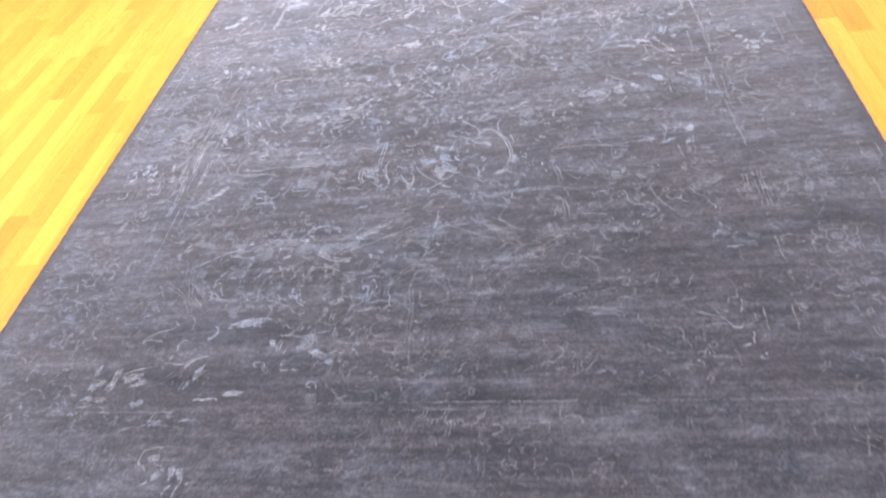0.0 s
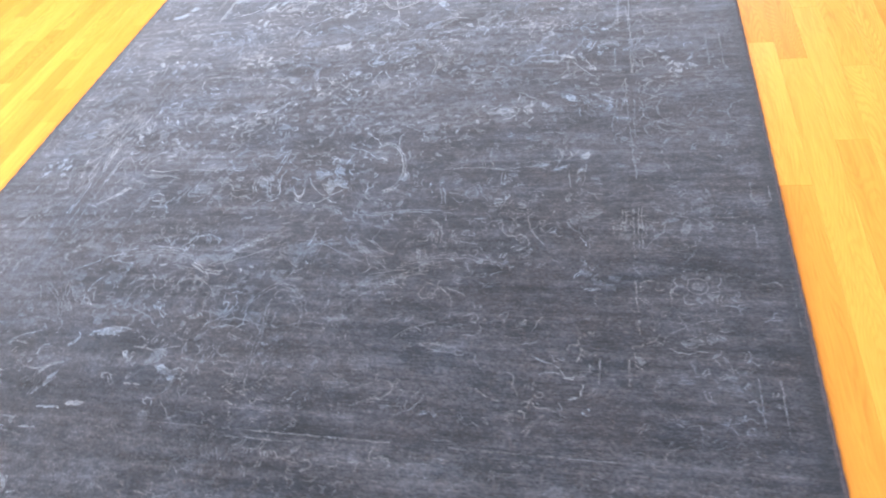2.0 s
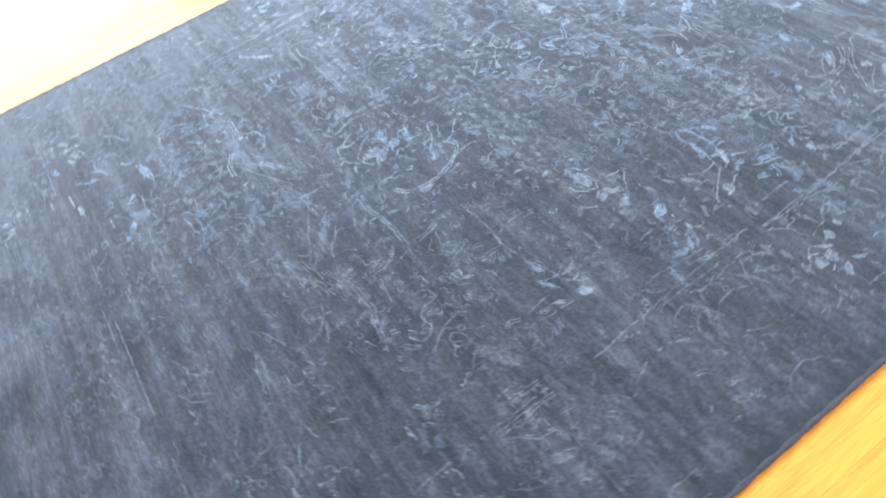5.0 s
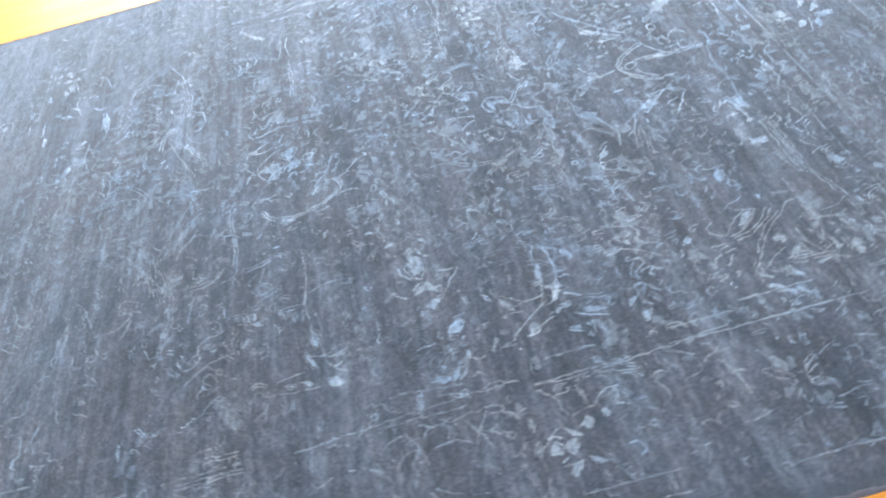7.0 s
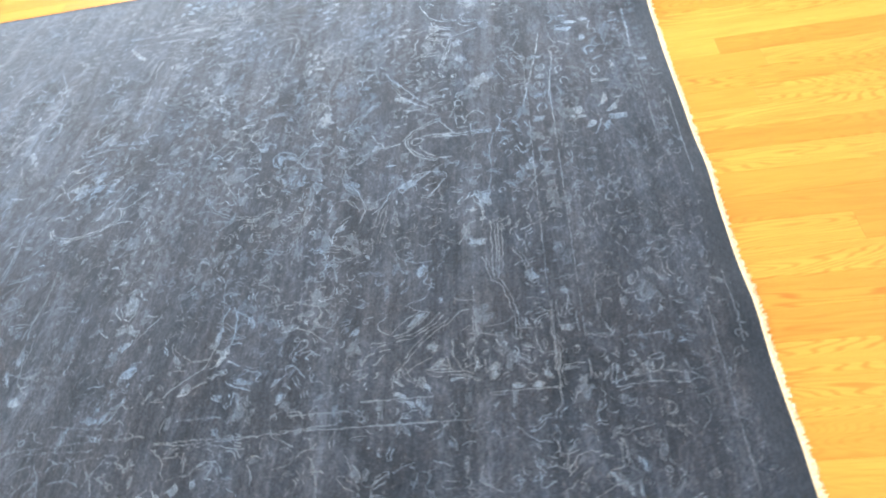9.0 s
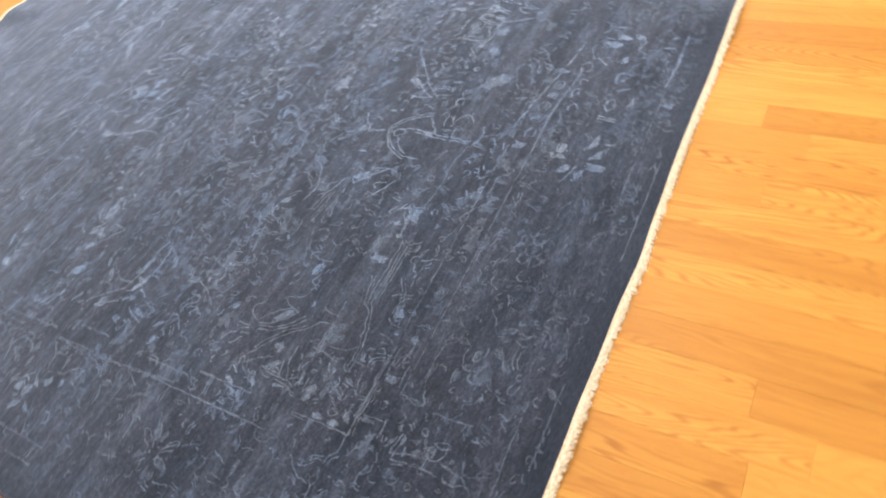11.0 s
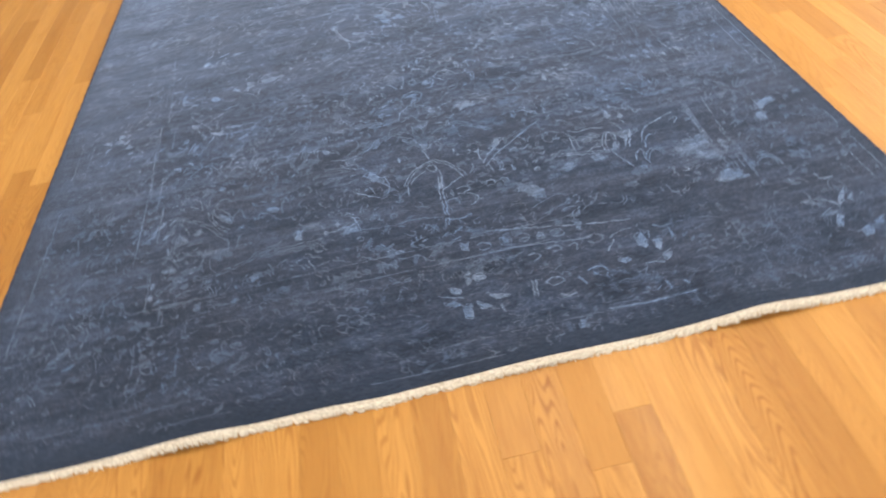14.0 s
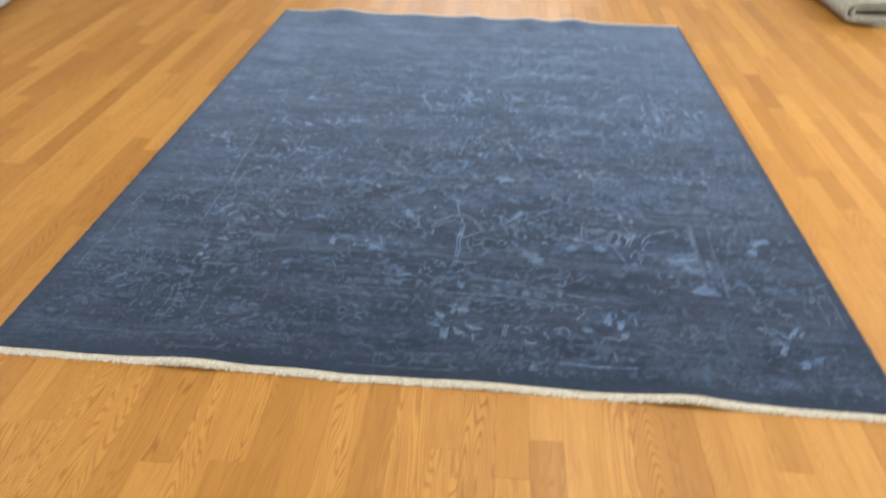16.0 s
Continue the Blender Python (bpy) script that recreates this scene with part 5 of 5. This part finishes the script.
for n, (a, b) in enumerate(spots):
    if any(math.hypot(a - p, b - q) < r for p, q, r in taken):
        continue
    size, turn, kind = rng.uniform(0.009, 0.022), rng.uniform(0, 6.28), rng.choice((0, 1, 2, 3, 4, 5, 6, 7, 7, 8, 8, 8, 8, 8, 9, 9, 9, 9, 9))
    for sx, sy in QUARTERS:
        x, y = laid(a, b, sx, sy)
        worn = kept(x, y)
        if rng.random() > 0.25 + 1.1 * worn:
            continue
        m = Motif()
        m.rng = random.Random(n)
        leafwork(m, x + rng.uniform(-0.008, 0.008), y + rng.uniform(-0.008, 0.008), size * rng.uniform(0.85, 1.15), turned(turn, sx, sy) + rng.uniform(-0.3, 0.3), kind)
        m.done("leafwork", a < 0.8 and b < 1.1 and rng.random() < 0.5 * worn**2)
# faint wide patches of lighter wool
for k in range(800):
    x, y = rng.uniform(-1.08, 1.08), rng.uniform(0.8, 3.5)
    if kept(x, y) < 0.5:
        continue
    m = Motif()
    reach, turn = rng.uniform(0.016, 0.034), rng.uniform(-0.5, 0.5)
    m.fill(ring(x, y, reach, 11, 3, 0.6, rng.uniform(0.35, 0.7), turn)[:-1], 0.016)
    m.done("leafwork")
lay_patterns(rug)


# ---- folded rugs at the edge of the room ----


def folded_rug(x, y, turn, length, width, height, wool, label):
    """A rug rolled up loosely and pressed flat; its turns and the hollow show at the end."""
    ob = new("folded_rug")
    ob.matrix_basis = pose(x, y, 0, 0, 0, turn)
    tagged(ob, label, "rug", "folded rugs")
    thick = 0.021
    line = []
    turns, per = 2.25, 40
    for s in range(int(turns * per) + 1):
        t = s / per
        a = -math.pi / 2 - 2 * math.pi * t
        # each turn lies inside the last, sagging towards the bottom
        h = max(0.012, height / 2 - thick / 2 - t * thick * 1.12)
        w = width / 2 - thick / 2 - t * thick * 1.6
        c = math.cos(a)
        u = (w - h) * max(-1.0, min(1.0, c * 1.9)) + h * c
        v = height / 2 - t * 0.006 + h * math.sin(a) * (1 - 0.12 * t)
        line.append((u - 0.012 * t, max(thick / 2, v)))
    verts, faces = [], []
    steps, k = 14, len(line)
    for j in range(steps + 1):
        yy = -length * j / steps
        for i, (u, v) in enumerate(line):
            sag = 0.010 * noise.noise((u * 3, yy * 2.5, x))
            skew = 0.015 * noise.noise((i * 0.03, 2.0, x)) if j == 0 else 0.0
            verts.append((u + width / 2, yy + skew, max(thick / 2 + 0.001, v + sag * (v / height))))
    for j in range(steps):
        for i in range(k - 1):
            faces.append((j * k + i, j * k + i + 1, (j + 1) * k + i + 1, (j + 1) * k + i))
    body = mesh_object("wool_body", verts, faces, wool, ob, smooth=True)
    solid = body.modifiers.new("thickness", "SOLIDIFY")
    solid.thickness, solid.offset = thick * 0.86, 0.0
    return ob


folded_rug(-2.70, 0.46, 0, 1.5, 0.50, 0.18, WOOL, "beige-grey wool rug rolled flat on the oak floor")
folded_rug(2.86, 1.30, 10, 1.6, 0.50, 0.14, WOOL_PALE, "pale grey rug rolled flat on the oak floor")

# ---- floor boards ----
PITCH, SEAM = 0.0825, 0.0690
# boards in front of the fringe, column by column: an end joint (or none), the board before it and the one past it
NEAR_BOARDS = {
    12: (3.875, "light", "light_figured"), 11: (3.857, "middle", "light_figured"), 10: (None, "light_figured", ""), 9: (None, "light_figured", ""),
    8: (None, "dark", ""), 7: (3.949, "middle_figured", "light"), 6: (4.043, "light_figured", "light"), 5: (3.930, "light_figured", "dark"),
    4: (None, "dark", ""), 3: (None, "middle", ""), 2: (None, "light_figured", ""), 1: (None, "dark", ""), 0: (None, "light_figured", ""),
    -1: (3.846, "middle", "light_figured"), -2: (None, "middle_figured", ""), -3: (3.911, "middle", "light_figured"), -4: (3.800, "light", "dark"),
    -5: (None, "light", ""), -6: (None, "light_figured", ""), -7: (None, "middle_figured", ""), -8: (None, "dark", ""), -9: (None, "middle", ""),
    -10: (None, "light", ""), -11: (3.830, "middle", "light"), -12: (4.060, "light", "light_figured"),
}
# a short dark board and its neighbours beside the rug
SIDE_BOARDS = {-18: ((1.34, 1.76, "dark_plain"), (1.76, 2.35, "middle")), -16: ((1.87, 2.20, "light"), (2.20, 2.9, "middle")), -22: ((-0.05, 0.72, "dark_plain"),),
               15: ((0.9, 1.823, "middle"), (1.823, 2.5, "light")), 16: ((1.0, 2.4, "light"),), 17: ((1.2, 2.0, "middle"), (2.0, 2.7, "light"))}


def board(x0, x1, y0, y1):
    """A board with eased upper edges, round its own middle."""
    hx, hy, c = (x1 - x0) / 2 - 0.0001, (y1 - y0) / 2 - 0.0001, 0.0004
    verts = [(sx * hx, sy * hy, -0.010) for sx, sy in ((-1, -1), (1, -1), (1, 1), (-1, 1))]
    verts += [(sx * hx, sy * hy, -c) for sx, sy in ((-1, -1), (1, -1), (1, 1), (-1, 1))]
    verts += [(sx * (hx - c), sy * (hy - c), 0.0) for sx, sy in ((-1, -1), (1, -1), (1, 1), (-1, 1))]
    faces = [(8, 9, 10, 11)]
    for k in range(4):
        j = (k + 1) % 4
        faces += [(k, j, 4 + j, 4 + k), (4 + k, 4 + j, 8 + j, 8 + k)]
    return verts, faces


rng = random.Random(7)
far_verts, far_faces, single = [], [], 0
for column in range(-64, 56):
    x0 = SEAM + PITCH * (column - 1)
    cuts = [ROOM_Y0 - rng.uniform(0, 0.8)]
    joint, before, after = NEAR_BOARDS.get(column, (None, "", ""))
    while cuts[-1] < ROOM_Y1:
        cuts.append(cuts[-1] + rng.choice((0.32, 0.45, 0.6, 0.75, 0.9, 1.1)) * rng.uniform(0.9, 1.1))
    if before:
        cuts = [c for c in cuts if not 3.5 < c < 4.6] + ([joint] if joint else [])
        cuts.sort()
    for y0, y1, _ in SIDE_BOARDS.get(column, ()):
        cuts = sorted([c for c in cuts if not y0 - 0.2 < c < y1 + 0.2] + [y0, y1])
    cuts = [c for n, c in enumerate(cuts) if n == 0 or c - cuts[n - 1] > 0.001]
    for y0, y1 in zip(cuts, cuts[1:]):
        y0, y1 = max(y0, ROOM_Y0), min(y1, ROOM_Y1)
        if y1 - y0 < 0.02:
            continue
        v, f = board(x0, x0 + PITCH, y0, y1)
        mx, my = x0 + PITCH / 2, (y0 + y1) / 2
        near = (abs(mx) < 1.75 and y1 > 3.45 and y0 < 4.7) or (1.1 < abs(mx) < 1.75 and y1 > 0.4 and y0 < 4.5)
        kind = ""
        if before and y0 < 3.7 < y1:
            kind = before
        elif after and joint and abs(y0 - joint) < 0.01:
            kind = after
        for a, b, named in SIDE_BOARDS.get(column, ()):
            if abs(y0 - a) < 0.01:
                kind = named
        if kind or near and single < 330:
            single += 1
            ob = mesh_object("board", v, f, OAK_KINDS.get(kind, OAK), floor)
            ob.location = (mx, my, 0)
        else:
            far_faces += [tuple(i + len(far_verts) for i in face) for face in f]
            far_verts += [(mx + a, my + b, c) for a, b, c in v]
tagged(mesh_object("far_boards", far_verts, far_faces, OAK_FAR, floor), kind="stuff")
